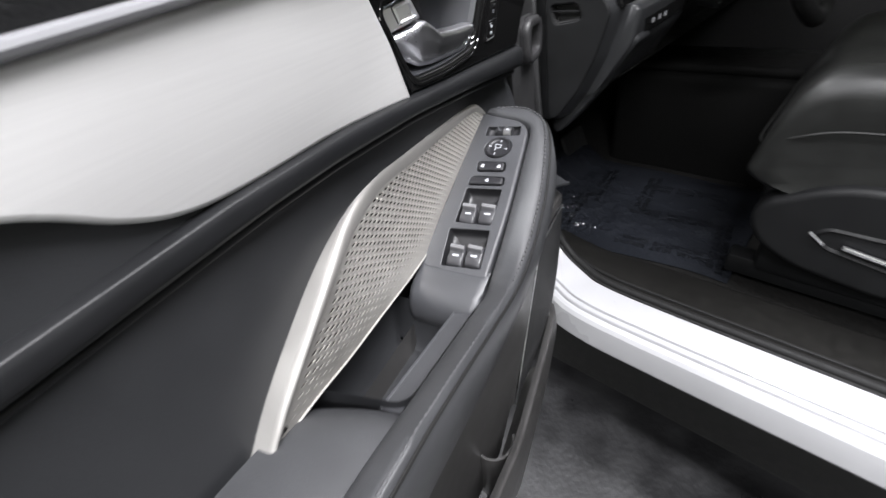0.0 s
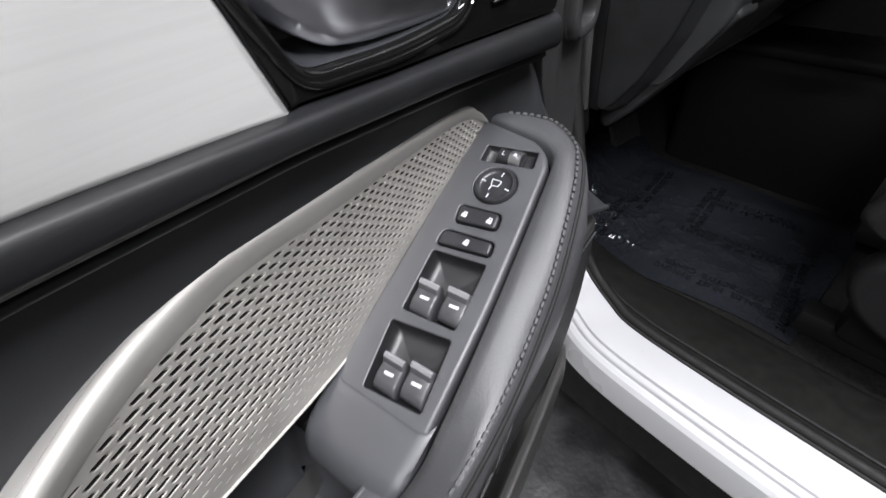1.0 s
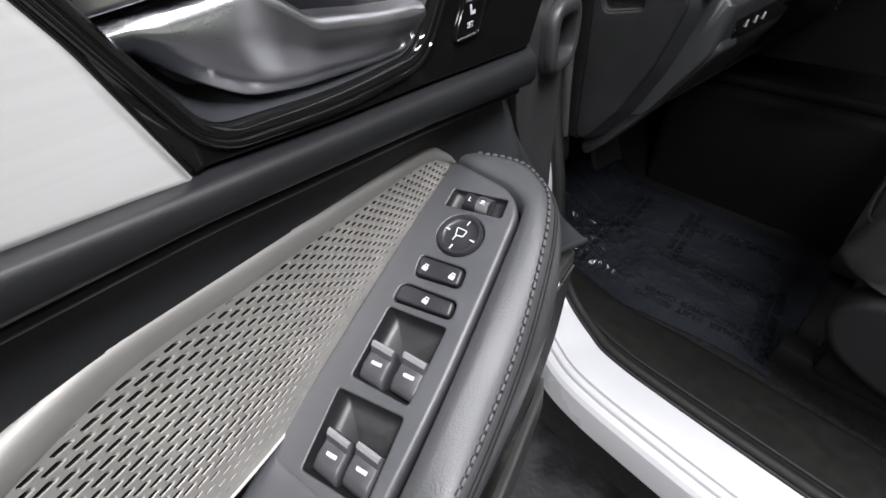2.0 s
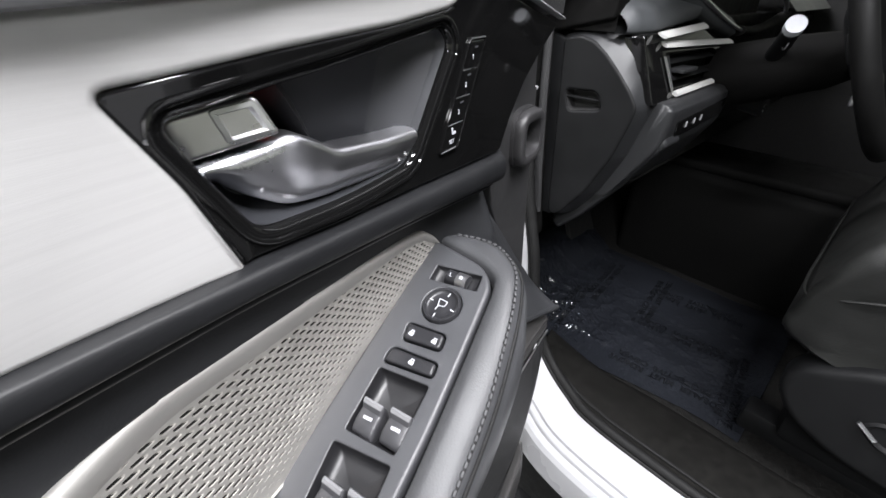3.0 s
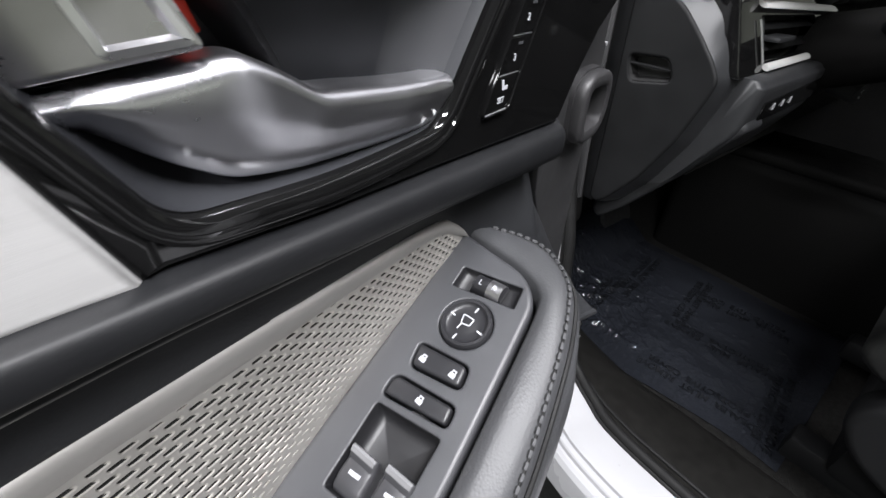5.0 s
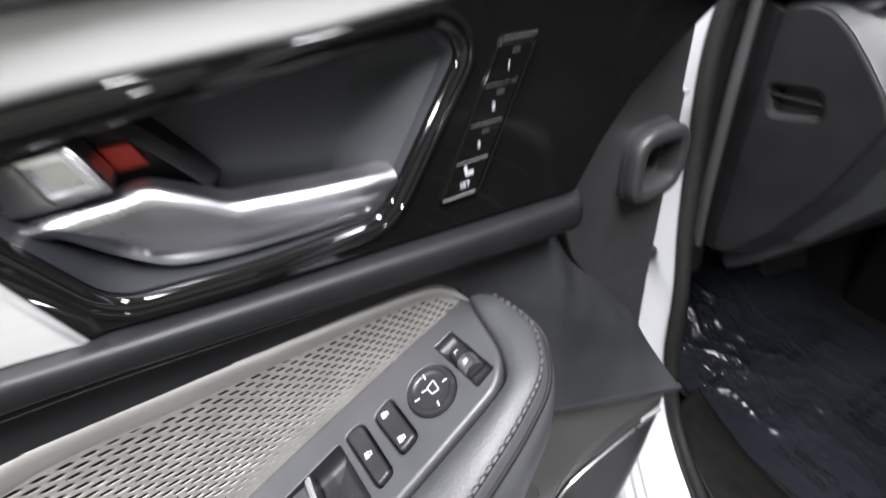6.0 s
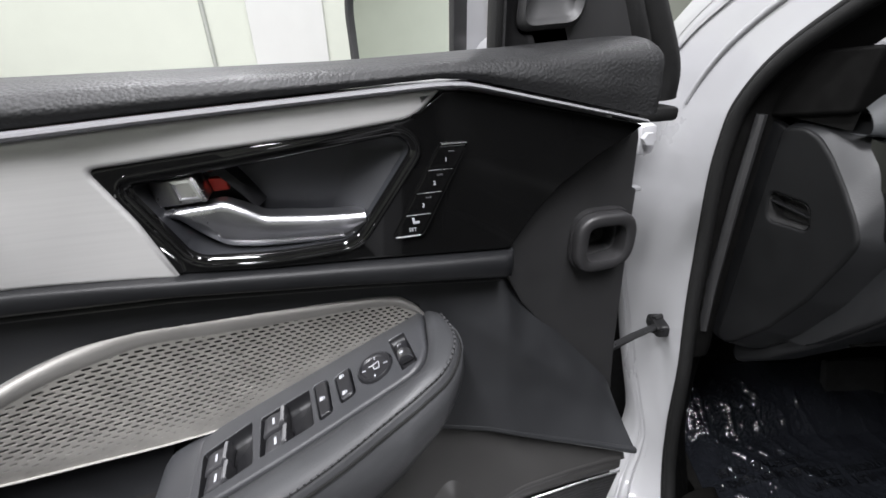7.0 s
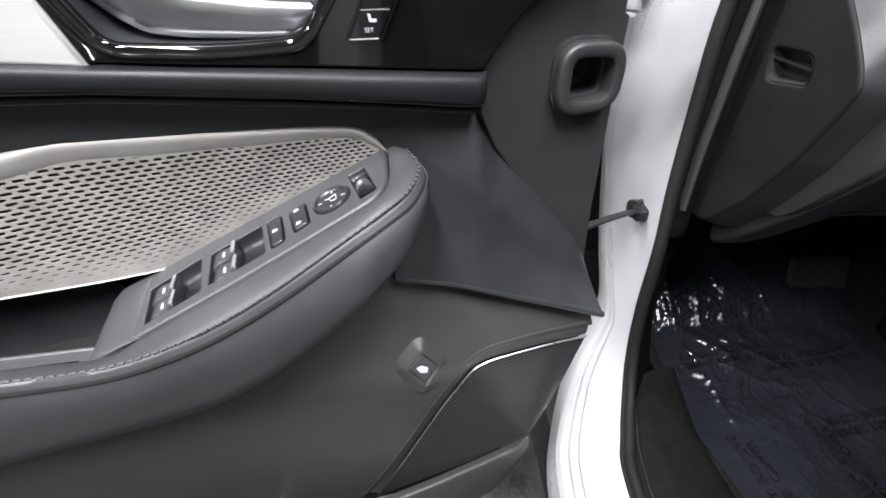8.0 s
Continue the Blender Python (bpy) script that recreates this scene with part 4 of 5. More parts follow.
# map pocket
def pocket_pt(u, v):
    x = -0.95 + 1.055 * u
    lipz = lerp(x, [-0.95, -0.35, -0.20, -0.05, 0.105], [0.40, 0.385, 0.345, 0.335, 0.330])
    yo = lerp(x, [-0.95, -0.25, -0.05, 0.08, 0.105], [-0.085, -0.080, -0.062, -0.048, -0.038])
    prof_ = spl([(0.014, 0.0), (0.004, 0.004), (0.0, -0.006), (-0.004, -0.06), (0.004, -0.13), (0.03, -0.17), (0.06, -0.185)], 24)
    p_ = prof_[int(round(v * 23))]
    return (x - (0.05 if x > 0 else 0.0) * (x / 0.105) * max(0, -p_[1] - 0.02) / 0.165 * 1.2, yo + p_[0], lipz + p_[1])


pocket = part("map_pocket", sheet(pocket_pt, 80, 23), M_LOWER, door, "black plastic door pocket", 70)
div = [(-0.232 + 0.038 * math.cos(q), -0.030 + 0.034 * math.sin(q)) for q in np.linspace(radians(55), radians(305), 24)]
bm = loft([[(x, y, 0.20), (x, y, 0.330), (x - 0.0015 * (x + 0.232) / 0.038, y, 0.3335), (x - 0.005 * (x + 0.232) / 0.038, y - 0.005 * (y + 0.030) / 0.034, 0.3335), (x - 0.006 * (x + 0.232) / 0.038, y - 0.006 * (y + 0.030) / 0.034, 0.20)] for x, y in div], False, None, False)
part("bottle_holder", bm, M_LOWER, pocket, "curved divider in the door pocket", 60)

# tailgate button
bc = (-0.066, 0.580)
dia = rounded([(bc[0] + 0.002, bc[1] + 0.027), (bc[0] + 0.027, bc[1] - 0.001), (bc[0] + 0.001, bc[1] - 0.027), (bc[0] - 0.026, bc[1] + 0.004)], 0.009, 6)


def btn_place(a, b, d):
    return (a, -0.0305 + 0.46 * (b - 0.58) + d, b)


bm = bmesh.new()
rows = [ring(bm, inset(dia, i), btn_place, y) for i, y in ((-0.009, 0.004), (-0.0045, 0.0010), (0.0, -0.0026), (0.0030, -0.0046), (0.0048, -0.0054), (0.0060, -0.0048), (0.0066, -0.0016), (0.0068, 0.004))]
for p, q in zip(rows, rows[1:]):
    bridge(bm, p, q)
fill(bm, [rows[-1]])
tb = part("tailgate_button", bm, M_LOWER, door, "black tailgate release button with a white mark", 45)
part("key", plate(inset(dia, 0.0074), lambda a, b, d: btn_place(a, b, d - 0.0042), 0.006, 0.0015), M_ROCKER, tb)
part("marking", plate(rounded([(bc[0] - 0.007, bc[1] + 0.003), (bc[0] - 0.001, bc[1] + 0.0045), (bc[0] + 0.0065, bc[1] + 0.001), (bc[0] + 0.005, bc[1] - 0.0045), (bc[0] - 0.003, bc[1] - 0.003)], 0.001), lambda a, b, d: btn_place(a, b, d - 0.0046), 0.0004, 0.0001), M_WHITE_INK, tb)

# painted shell, window frame corner
shell = [(-1.0, 0.20), (0.040, 0.20), (0.095, 0.34), (0.138, 0.50), (0.150, 0.66), (0.132, 0.90), (0.118, 0.985), (0.10, 1.015), (-1.0, 0.99)]
part("door_shell", plate(shell, wall_at(0.052), 0.08, 0.008, back=True, steps=3), M_PAINT, door, "white painted steel door shell")
sailp = rounded([(0.004, 1.025), (0.004, 1.24), (0.03, 1.24), (0.118, 1.075), (0.140, 1.025)], [0.001, 0.003, 0.01, 0.02, 0.01])
corner = part("window_corner", plate(sailp, wall_at(0.062), 0.02, 0.003, steps=3), M_PLASTIC, door, "black plastic window corner trim")
spkr = rounded([(0.016, 1.046), (0.072, 1.050), (0.078, 1.075), (0.062, 1.118), (0.030, 1.135), (0.018, 1.10)], 0.012, 5)
bm = bmesh.new()
mid_ = np.mean(np.array(spkr), 0)
rows = [[bm.verts.new((*(mid_ + (np.array(p) - mid_) * k)[:1], 0.062 + y, (mid_ + (np.array(p) - mid_) * k)[1])) for p in spkr] for k, y in ((1.0, 0.002), (0.96, -0.007), (0.88, -0.009), (0.78, -0.006), (0.72, -0.003), (0.02, -0.002))]
for p, q in zip(rows, rows[1:]):
    bridge(bm, p, q)
part("tweeter_pod", bm, M_PLASTIC, corner, "", 50)
part("glass_channel", rbox((-0.0005, 0.066, 1.14), (0.006, 0.02, 0.24), 0.002), M_RUBBER, corner)
for pts_, r in (([(0.148, 0.072, 0.975), (0.150, 0.072, 1.015), (0.130, 0.072, 1.06), (0.085, 0.074, 1.14), (0.03, 0.076, 1.25)], 0.015), ([(0.190, 0.078, 0.985), (0.186, 0.078, 1.015), (0.160, 0.078, 1.06), (0.112, 0.080, 1.14), (0.05, 0.082, 1.26)], 0.017)):
    part("window_seal", tube(spl(pts_, 24), r, 0.012, 10, (0, -1, 0)), M_RUBBER, door, "black rubber window seal", 60)
part("seal_end", rbox((0.178, 0.075, 0.972), (0.050, 0.028, 0.014), 0.004), M_RUBBER, door)
# hinge
hg = part("hinge", rbox((0.300, 0.216, 0.908), (0.030, 0.034, 0.046), 0.009), M_PAINT, door, "white painted hinge")
part("bolt", tube([(0.294, 0.190, 0.912), (0.296, 0.201, 0.912)], 0.0095, n=6, up=(0, 0, 1)), M_PAINT, hg)
part("clip", rbox((0.138, 0.030, 0.911), (0.010, 0.010, 0.004), 0.001), M_GREY, door)

# outside mirror
MC = Matrix.Translation((-0.038, 0.322, 1.066)) @ Euler((0, 0, radians(-66))).to_matrix().to_4x4()
mo = rounded([(-0.118, -0.068), (-0.125, 0.030), (-0.085, 0.075), (0.122, 0.085), (0.122, -0.075)], [0.012, 0.03, 0.03, 0.012, 0.012], 5)


def mirror_place(a, b, d):
    return tuple(MC @ Vector((a, d, b)))


bm = plate(mo, mirror_place, 0.02, 0.003, [inset(mo, 0.010)])
case = part("mirror_case", bm, M_PLASTIC, door, "black framed outside mirror")
back = bmesh.new()
rows = [ring(back, inset(mo, i), mirror_place, y) for i, y in ((0, 0.018), (0.004, 0.05), (0.02, 0.085), (0.045, 0.10))]
for p, q in zip(rows, rows[1:]):
    bridge(back, p, q)
fill(back, [rows[-1]])
part("mirror_shell", back, M_PAINT, case, "white mirror shell", 60)
M_MIRROR = mat("mirror_glass", (0.86, 0.89, 0.87), 0.02, 1.0, 0.01, 8, 0.0)
part("mirror_glass", plate(inset(mo, 0.007), lambda a, b, d: mirror_place(a, b, d + 0.006), 0.004, 0.0005), M_MIRROR, case)
part("mirror_arm", tube([tuple(MC @ Vector((0.10, 0.06, -0.06))), (0.055, 0.20, 1.02), (0.07, 0.10, 1.0)], 0.016, 0.026, 10), M_PAINT, case, "white mirror arm")


# ---- the car body, in the car's own frame: x inboard, y forward ----
CAR = Matrix.Translation((0.16, 0, 0)) @ Euler((0, 0, radians(-14.48))).to_matrix().to_4x4()


def car_thing(name, label, category, at=(0, 0, 0)):
    ob = thing(name, label, category)
    ob.matrix_world = CAR @ Matrix.Translation(at)
    return ob


body = car_thing("car", "white car with its driver's door opening, sill and hinge pillar", "car")
SEAL = [(0.096, -1.05, 0.303), (0.096, -0.60, 0.303), (0.094, -0.25, 0.303), (0.100, -0.10, 0.303), (0.118, -0.04, 0.306), (0.145, 0.03, 0.322), (0.157, 0.078, 0.375), (0.160, 0.106, 0.46), (0.160, 0.123, 0.57), (0.160, 0.148, 0.67), (0.160, 0.172, 0.80), (0.160, 0.183, 0.87), (0.162, 0.187, 0.92), (0.164, 0.181, 0.967), (0.168, 0.148, 1.02), (0.176, 0.088, 1.072), (0.190, -0.055, 1.17), (0.22, -0.28, 1.32), (0.27, -0.55, 1.42), (0.28, -1.05, 1.45)]
OUT = [(-1, 0, -0.06)] * 3 + [(-0.97, 0.12, -0.08), (-0.85, 0.5, -0.1), (-0.6, 0.8, -0.1), (-0.3, 0.95, -0.05), (0.0, 1, 0)] + [(0.08, 1, 0)] * 4 + [(0.08, 1, 0.05), (0.08, 1, 0.15), (0.0, 1, 0.35), (-0.1, 0.8, 0.65), (-0.15, 0.6, 0.8), (-0.15, 0.5, 0.85), (-0.1, 0.2, 1), (-0.1, 0.0, 1)]
DROP = [(0.0, 0, -1)] * 3 + [(0, 0.05, -1), (0.05, 0.3, -0.95), (0.1, 0.6, -0.8), (0.2, 0.9, -0.4), (0.2, 1, -0.1)] + [(0.3, 1, 0)] * 12
NS = 110
se, ou, dr = (np.array(spl(c, NS)) for c in (SEAL, OUT, DROP))
ou /= np.linalg.norm(ou, axis=1)[:, None]
dr /= np.linalg.norm(dr, axis=1)[:, None]
profile = [(-0.004, 0.012), (0.0, 0.002), (0.003, 0.0), (0.040, 0.002), (0.060, 0.004), (0.0675, 0.006), (0.0690, 0.0125), (0.0725, 0.0130), (0.0735, 0.0090), (0.080, 0.0095), (0.0825, 0.0115), (0.0840, 0.0190), (0.0885, 0.0195), (0.0900, 0.0165), (0.097, 0.020), (0.103, 0.028), (0.108, 0.055), (0.108, 0.085), (0.098, 0.10), (0.05, 0.12), (-0.02, 0.13)]
wide = np.clip((se[:, 2] - 0.40) / 0.20, 0, 1) * 0.20 * (1 - 0.85 * np.clip((se[:, 2] - 0.93) / 0.12, 0, 1))
foot = 1 - 0.36 * np.exp(-((se[:, 2] - 0.39) / 0.065) ** 2)
rings = [[tuple(se[i] + ou[i] * ((p + (wide[i] if p > 0.05 else 0)) * (foot[i] if p > 0.05 else 1)) + dr[i] * q) for p, q in profile] for i in range(NS)]
part("body_side", loft(rings, False, None, False), M_PAINT, body, "white painted sill and pillar", 22)
part("pillar_crease", tube([tuple(se[i] + ou[i] * (0.040 + 0.4 * wide[i]) + dr[i] * 0.003) for i in range(NS) if se[i][2] > 0.93], 0.005, 0.005, 8, (0.3, 0.2, 1)), M_PAINT, body, "", 60)
part("pillar_gutter", tube([tuple(se[i] + ou[i] * (0.070 + wide[i]) + dr[i] * 0.002) for i in range(NS) if se[i][2] > 0.96], 0.003, 0.003, 6, (0.3, 0.2, 1)), M_PAINT, body, "", 60)
inn = -ou
part("door_seal", tube([tuple(se[i] + inn[i] * 0.010 - dr[i] * 0.006) for i in range(NS)], 0.0088, n=10, up=(0.3, 0.2, 1)), M_RUBBER, body, "black rubber door seal", 60)
part("seal_lip", tube([tuple(se[i] + inn[i] * 0.002 + dr[i] * 0.001) for i in range(NS)], 0.005, n=8, up=(0.3, 0.2, 1)), M_RUBBER, body, "", 60)
# front wing, roof, far side; roof and underbody unseen, added to cast shade
part("underbody", rbox((0.75, -0.6, 0.10), (1.42, 3.4, 0.16), 0.02), M_RUBBER, body, "dark box under the car, added to shade the floor")
part("front_wing", sheet(lambda u, v: (-0.03 + 0.10 * max(0, v - 0.6) ** 1.5, 0.36 + 0.9 * u, 0.05 + 0.97 * v), 10, 16), M_PAINT, body, "white front wing", 60)
part("roof", plate(rounded([(0.25, 0.0), (0.25, -2.6), (1.45, -2.6), (1.45, 0.0)], 0.08), lambda a, b, d: (a, b, 1.50 - d), 0.05, 0.02, back=True), M_PAINT, body, "white roof, unseen, added to shade the cabin")
M_LINER = mat("roof_lining", (0.30, 0.29, 0.27), 0.9, 0, 0.06, 20, 0.4, 900)
part("roof_lining", plate(rounded([(0.24, 0.02), (0.24, -2.6), (1.46, -2.6), (1.46, 0.02)], 0.08), lambda a, b, d: (a, b, 1.44 - d), 0.004, 0.001), M_LINER, body)
# Closing panels of the cabin; its shade is put into their near-black.
part("far_side", plate([(-2.6, 0.2), (0.9, 0.2), (0.9, 0.95), (0.4, 1.02), (-2.6, 1.02)], lambda a, b, d: (1.50 + d, a, b), 0.08, 0.004, back=True), M_RUBBER, body, "far side of the cabin with cabin shade in its dark colour")
part("cabin_back", plate([(0.2, 0.25), (1.5, 0.25), (1.5, 1.45), (0.2, 1.45)], lambda a, b, d: (a, -2.2 - d, b), 0.05, 0.004, back=True), M_RUBBER, body, "back of the cabin, added to close it, shade in its colour")
part("bonnet", plate([(0.05, 0.45), (1.55, 0.45), (1.45, 1.5), (0.15, 1.5)], lambda a, b, d: (a, b, 1.03 - 0.10 * (b - 0.45) - d), 0.05, 0.01, back=True), M_PAINT, body, "white bonnet")
# Footwell shade is painted into the bulkhead colour.
part("firewall", plate([(0.12, 0.10), (1.5, 0.10), (1.5, 0.97), (0.12, 0.97)], lambda a, b, d: (a, 0.62 + d, b), 0.03, 0.002, back=True), M_RUBBER, body, "black carpeted bulkhead darkened for footwell shade")
part("rear_pillar", plate(rounded([(-1.12, 0.25), (-1.05, 1.42), (-1.25, 1.44), (-1.6, 0.25)], 0.02), lambda a, b, d: (0.14 + 0.10 * max(0, b - 0.9) + d, a, b), 0.08, 0.01, back=True), M_PAINT, body, "white rear door pillar")
# trim between the seal and the dash end
def pillar_trim(u, v):
    z = 0.60 + 0.48 * v
    k = int(np.argmin(np.abs(se[:, 2] - z)[:90]))
    a = se[k] - ou[k] * 0.012
    b = np.array([0.205, 0.150 if z < 0.97 else 0.150 - 1.2 * (z - 0.97), z])
    m = a + (b - a) * u
    return (m[0] + 0.012 * math.sin(math.pi * u), m[1] - 0.012 * math.sin(math.pi * u), z)
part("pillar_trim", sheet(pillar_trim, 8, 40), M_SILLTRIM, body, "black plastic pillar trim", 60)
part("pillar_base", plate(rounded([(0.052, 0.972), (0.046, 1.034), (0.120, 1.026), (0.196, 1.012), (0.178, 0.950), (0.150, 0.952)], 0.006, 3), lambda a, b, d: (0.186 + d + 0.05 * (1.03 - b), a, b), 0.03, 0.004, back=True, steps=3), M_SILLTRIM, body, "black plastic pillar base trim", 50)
M_PILLAR = mat("pillar_fabric", (0.050, 0.044, 0.034), 0.85, 0, 0.1, 40, 0.6, 900, spec=0.2)
top_k = [k for k in range(NS) if se[k][2] > 0.995]


def front_pillar(u, v):
    k = top_k[int(round(u * (len(top_k) - 1)))]
    a = se[k] - ou[k] * 0.016 + np.array([0.014, 0, 0])
    q = spl([(0, 0), (0.022, 0.002), (0.050, 0.030), (0.058, 0.075), (0.045, 0.115), (0.0, 0.13)], 12)[int(round(v * 11))]
    return (a[0] + q[0], a[1] + q[1] * max(0.3, 1 - u * 0.9), a[2] + q[1] * 0.25 * (1 - u))


part("front_pillar_trim", sheet(front_pillar, len(top_k) - 1, 11), M_PILLAR, body, "brownish fabric pillar trim", 60)
# check strap
part("check_strap", tube([(0.02, 0.105, 0.630), (0.09, 0.155, 0.614), (0.155, 0.196, 0.601)], 0.007, 0.0035, 8), M_STRAP, body, "black door check strap")
part("strap_bracket", rbox((0.158, 0.200, 0.598), (0.026, 0.044, 0.022), 0.006), M_STRAP, body, "black strap bracket")
part("strap_bolt", tube([(0.168, 0.212, 0.607), (0.150, 0.204, 0.607)], 0.006, n=8), M_STRAP, body)
part("strap_bolt", tube([(0.147, 0.192, 0.599), (0.140, 0.188, 0.599)], 0.007, n=8), M_STRAP, body)

# sill trim and carpet
trim_in = spl([(0.105, -1.05), (0.105, -0.25), (0.112, -0.10), (0.135, -0.02), (0.165, 0.06)], 40)
trim_out = spl([(0.295, -1.05), (0.292, -0.25), (0.282, -0.05), (0.29, 0.03), (0.31, 0.12)], 40)
bm = bmesh.new()
rows = []
for k, (f_, z) in enumerate(((0, 0.300), (0.06, 0.311), (0.18, 0.314), (0.45, 0.308), (0.80, 0.285), (0.95, 0.268), (1.0, 0.25))):
    rows.append([bm.verts.new((a[0] + (b[0] - a[0]) * f_, a[1] + (b[1] - a[1]) * f_, z)) for a, b in zip(trim_in, trim_out)])
for p, q in zip(rows, rows[1:]):
    bridge(bm, p, q, False)
part("sill_trim", bm, mat("sill_carpet", (0.0100, 0.0097, 0.0090), 0.9, 0, 0.3, 60, 0.5, 900, spec=0.06, depth=0.001), body, "black carpeted inner sill trim", 60)
part("sill_seal", tube([(a[0] + (b[0] - a[0]) * 0.10, a[1] + (b[1] - a[1]) * 0.10, 0.3135) for a, b in zip(trim_in, trim_out)], 0.0035, 0.003, 8), M_RUBBER, body, "black rubber sill seal", 60)
# kick panel
def kick(u, v):
    z = 0.26 + 0.42 * v
    p = np.array([0.168, np.interp(z, [0.26, 0.30, 0.322, 0.375, 0.46, 0.57, 0.67], [-0.03, 0.0, 0.04, 0.078, 0.106, 0.123, 0.148])])
    q = np.array([0.285 + 0.03 * u, 0.30])
    w = p + (q - p) * u
    return (w[0] + 0.05 * math.sin(math.pi * u) * 0.5, w[1], z)
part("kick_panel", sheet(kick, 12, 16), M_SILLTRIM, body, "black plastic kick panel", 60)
carpet = car_thing("floor_carpet", "black loop carpet on the car floor", "carpet")
tagged(carpet, kind="structure")
def floor_z(v, u):
    return 0.255 + 0.004 * noise.noise((v * 9, u * 9, 0)) + max(0, u - 0.22) * 0.75
part("carpet", sheet(lambda a, b: (0.27 + 1.2 * a, -1.6 + 2.2 * b, floor_z(0.27 + 1.2 * a, -1.6 + 2.2 * b)), 40, 70), M_CARPET, carpet, "", 70)

# ---- protective film on the foot mat ----
M_FILM = bpy.data.materials.new("blue_tinted_film")
M_FILM.use_nodes = True
nt = M_FILM.node_tree
b = nt.nodes["Principled BSDF"]
b.inputs["Base Color"].default_value = (0.0115, 0.0128, 0.0160, 1)
b.inputs["Roughness"].default_value = 0.08
tc = nt.nodes.new("ShaderNodeTexCoord")
nz1 = nt.nodes.new("ShaderNodeTexNoise")
nz1.inputs["Scale"].default_value, nz1.inputs["Detail"].default_value, nz1.inputs["Distortion"].default_value = 55, 3, 1.2
nt.links.new(tc.outputs["Object"], nz1.inputs[0])
bp = nt.nodes.new("ShaderNodeBump")
bp.inputs["Strength"].default_value, bp.inputs["Distance"].default_value = 0.4, 0.005
nt.links.new(nz1.outputs[0], bp.inputs["Height"])
nt.links.new(bp.outputs[0], b.inputs["Normal"])
film = car_thing("floor_mat_cover", "crumpled bluish protective plastic sheet printed with black warnings on carpet", "mat cover")


def film_z(x, y):
    u, v = (x - 0.295) / 0.50, (y + 0.31) / 0.66
    near = max(0.30, max(0, min(1, 1.5 - u * 1.7)) * max(0, min(1, (v - 0.34) / 0.2)))
    fold = (1 - abs(noise.noise((x * 17, y * 13, 3)))) ** 9 * 0.008 + (1 - abs(noise.noise((x * 62, y * 50, 7)))) ** 5 * 0.0040
    h = 0.006 + 0.008 * abs(noise.noise((x * 9, y * 9, 3))) + near * (fold + 0.010 * abs(noise.noise((x * 13, y * 13, 1))))
    edge = max(0, min(u, v, 1 - u, 1 - v)) / 0.10
    return floor_z(x, y) + 0.004 + h * min(1, edge)


def film_pt(u, v):
    x = 0.295 + 0.50 * u
    y = -0.31 + 0.66 * v
    z = film_z(x, y)
    return (x + 0.018 * math.sin(7 * v + 1) * (1 - u) * max(0, 1 - 8 * u), y, z)


part("sheet", sheet(film_pt, 190, 240), M_FILM, film, "", 50)
M_INK = mat("black_print", (0.0072, 0.0078, 0.0092), 0.5, 0, 0.1, 50, 0.0, spec=0.05)


def print_at(text, v, u, turn, size):
    """Printed words lie on the film."""
    ob = letters(text, size, pose(v, u, 0, 0, 0, turn), M_INK, film, "printed_warning", 0.0, 0.0003)
    for p in ob.data.vertices:
        p.co.z = film_z(p.co.x, p.co.y) + 0.0030
    return ob


for v, u, turn in ((0.345, -0.14, 97), (0.50, -0.12, 97), (0.66, -0.10, 97), (0.42, 0.13, 187), (0.60, 0.12, 187), (0.44, -0.27, 187), (0.62, -0.02, 187)):
    c, s = math.cos(radians(turn)), math.sin(radians(turn))
    print_at("DEALER  MUST  REMOVE", v, u, turn, 0.021)
    print_at("PROTECTIVE  COVER", v + 0.022 * s, u - 0.022 * c, turn, 0.021)

# foot rest
rest = car_thing("foot_rest", "dark grey rubber foot rest plate under the dashboard", "foot rest")
part("plate", plate(rounded([(-0.07, -0.045), (0.07, -0.045), (0.065, 0.045), (-0.07, 0.045)], 0.01), lambda a, b, d: (0.72 + a, 0.30 + 0.35 * b + 0.9 * d, 0.345 + 0.9 * b - 0.35 * d), 0.015, 0.003, back=True), mat("rubber_pad", (0.012, 0.012, 0.012), 0.8, 0, 0.1, 50, 0.4, 500), rest)

# ---- dashboard ----
M_DASH = leather("dash_vinyl", (0.0190, 0.0196, 0.0208), 0.42, 800, 0.25, 0.0004)
# Lit copy of the dash vinyl: windscreen light is put into the colour.
M_DASH_LIT = leather("lit_dash_vinyl", (0.048, 0.051, 0.054), 0.50, 800, 0.25, 0.0004)
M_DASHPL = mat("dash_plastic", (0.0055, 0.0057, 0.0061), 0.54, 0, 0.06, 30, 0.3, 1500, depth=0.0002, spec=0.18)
dash = car_thing("dashboard", "dark grey dashboard end with vent, switch row and instrument hood", "dashboard")
end = [(0.156, 0.948), (0.140, 0.80), (0.126, 0.635), (0.106, 0.630), (0.082, 0.645), (0.040, 0.700), (0.006, 0.772), (-0.012, 0.835), (-0.017, 0.858), (0.001, 0.905), (0.018, 0.944), (0.044, 0.964), (0.070, 0.973), (0.110, 0.963)]
cover = [(0.133, 0.943), (0.125, 0.80), (0.117, 0.648), (0.104, 0.642), (0.088, 0.654), (0.048, 0.708), (0.015, 0.776), (-0.003, 0.836), (-0.007, 0.858), (0.006, 0.877), (0.032, 0.904), (0.058, 0.928), (0.080, 0.943), (0.102, 0.949)]


def side_place(v):
    return lambda a, b, d: (v + d, a, b)


slot = rounded([(0.117, 0.869), (0.060, 0.872), (0.048, 0.846), (0.106, 0.836)], 0.010, 4)
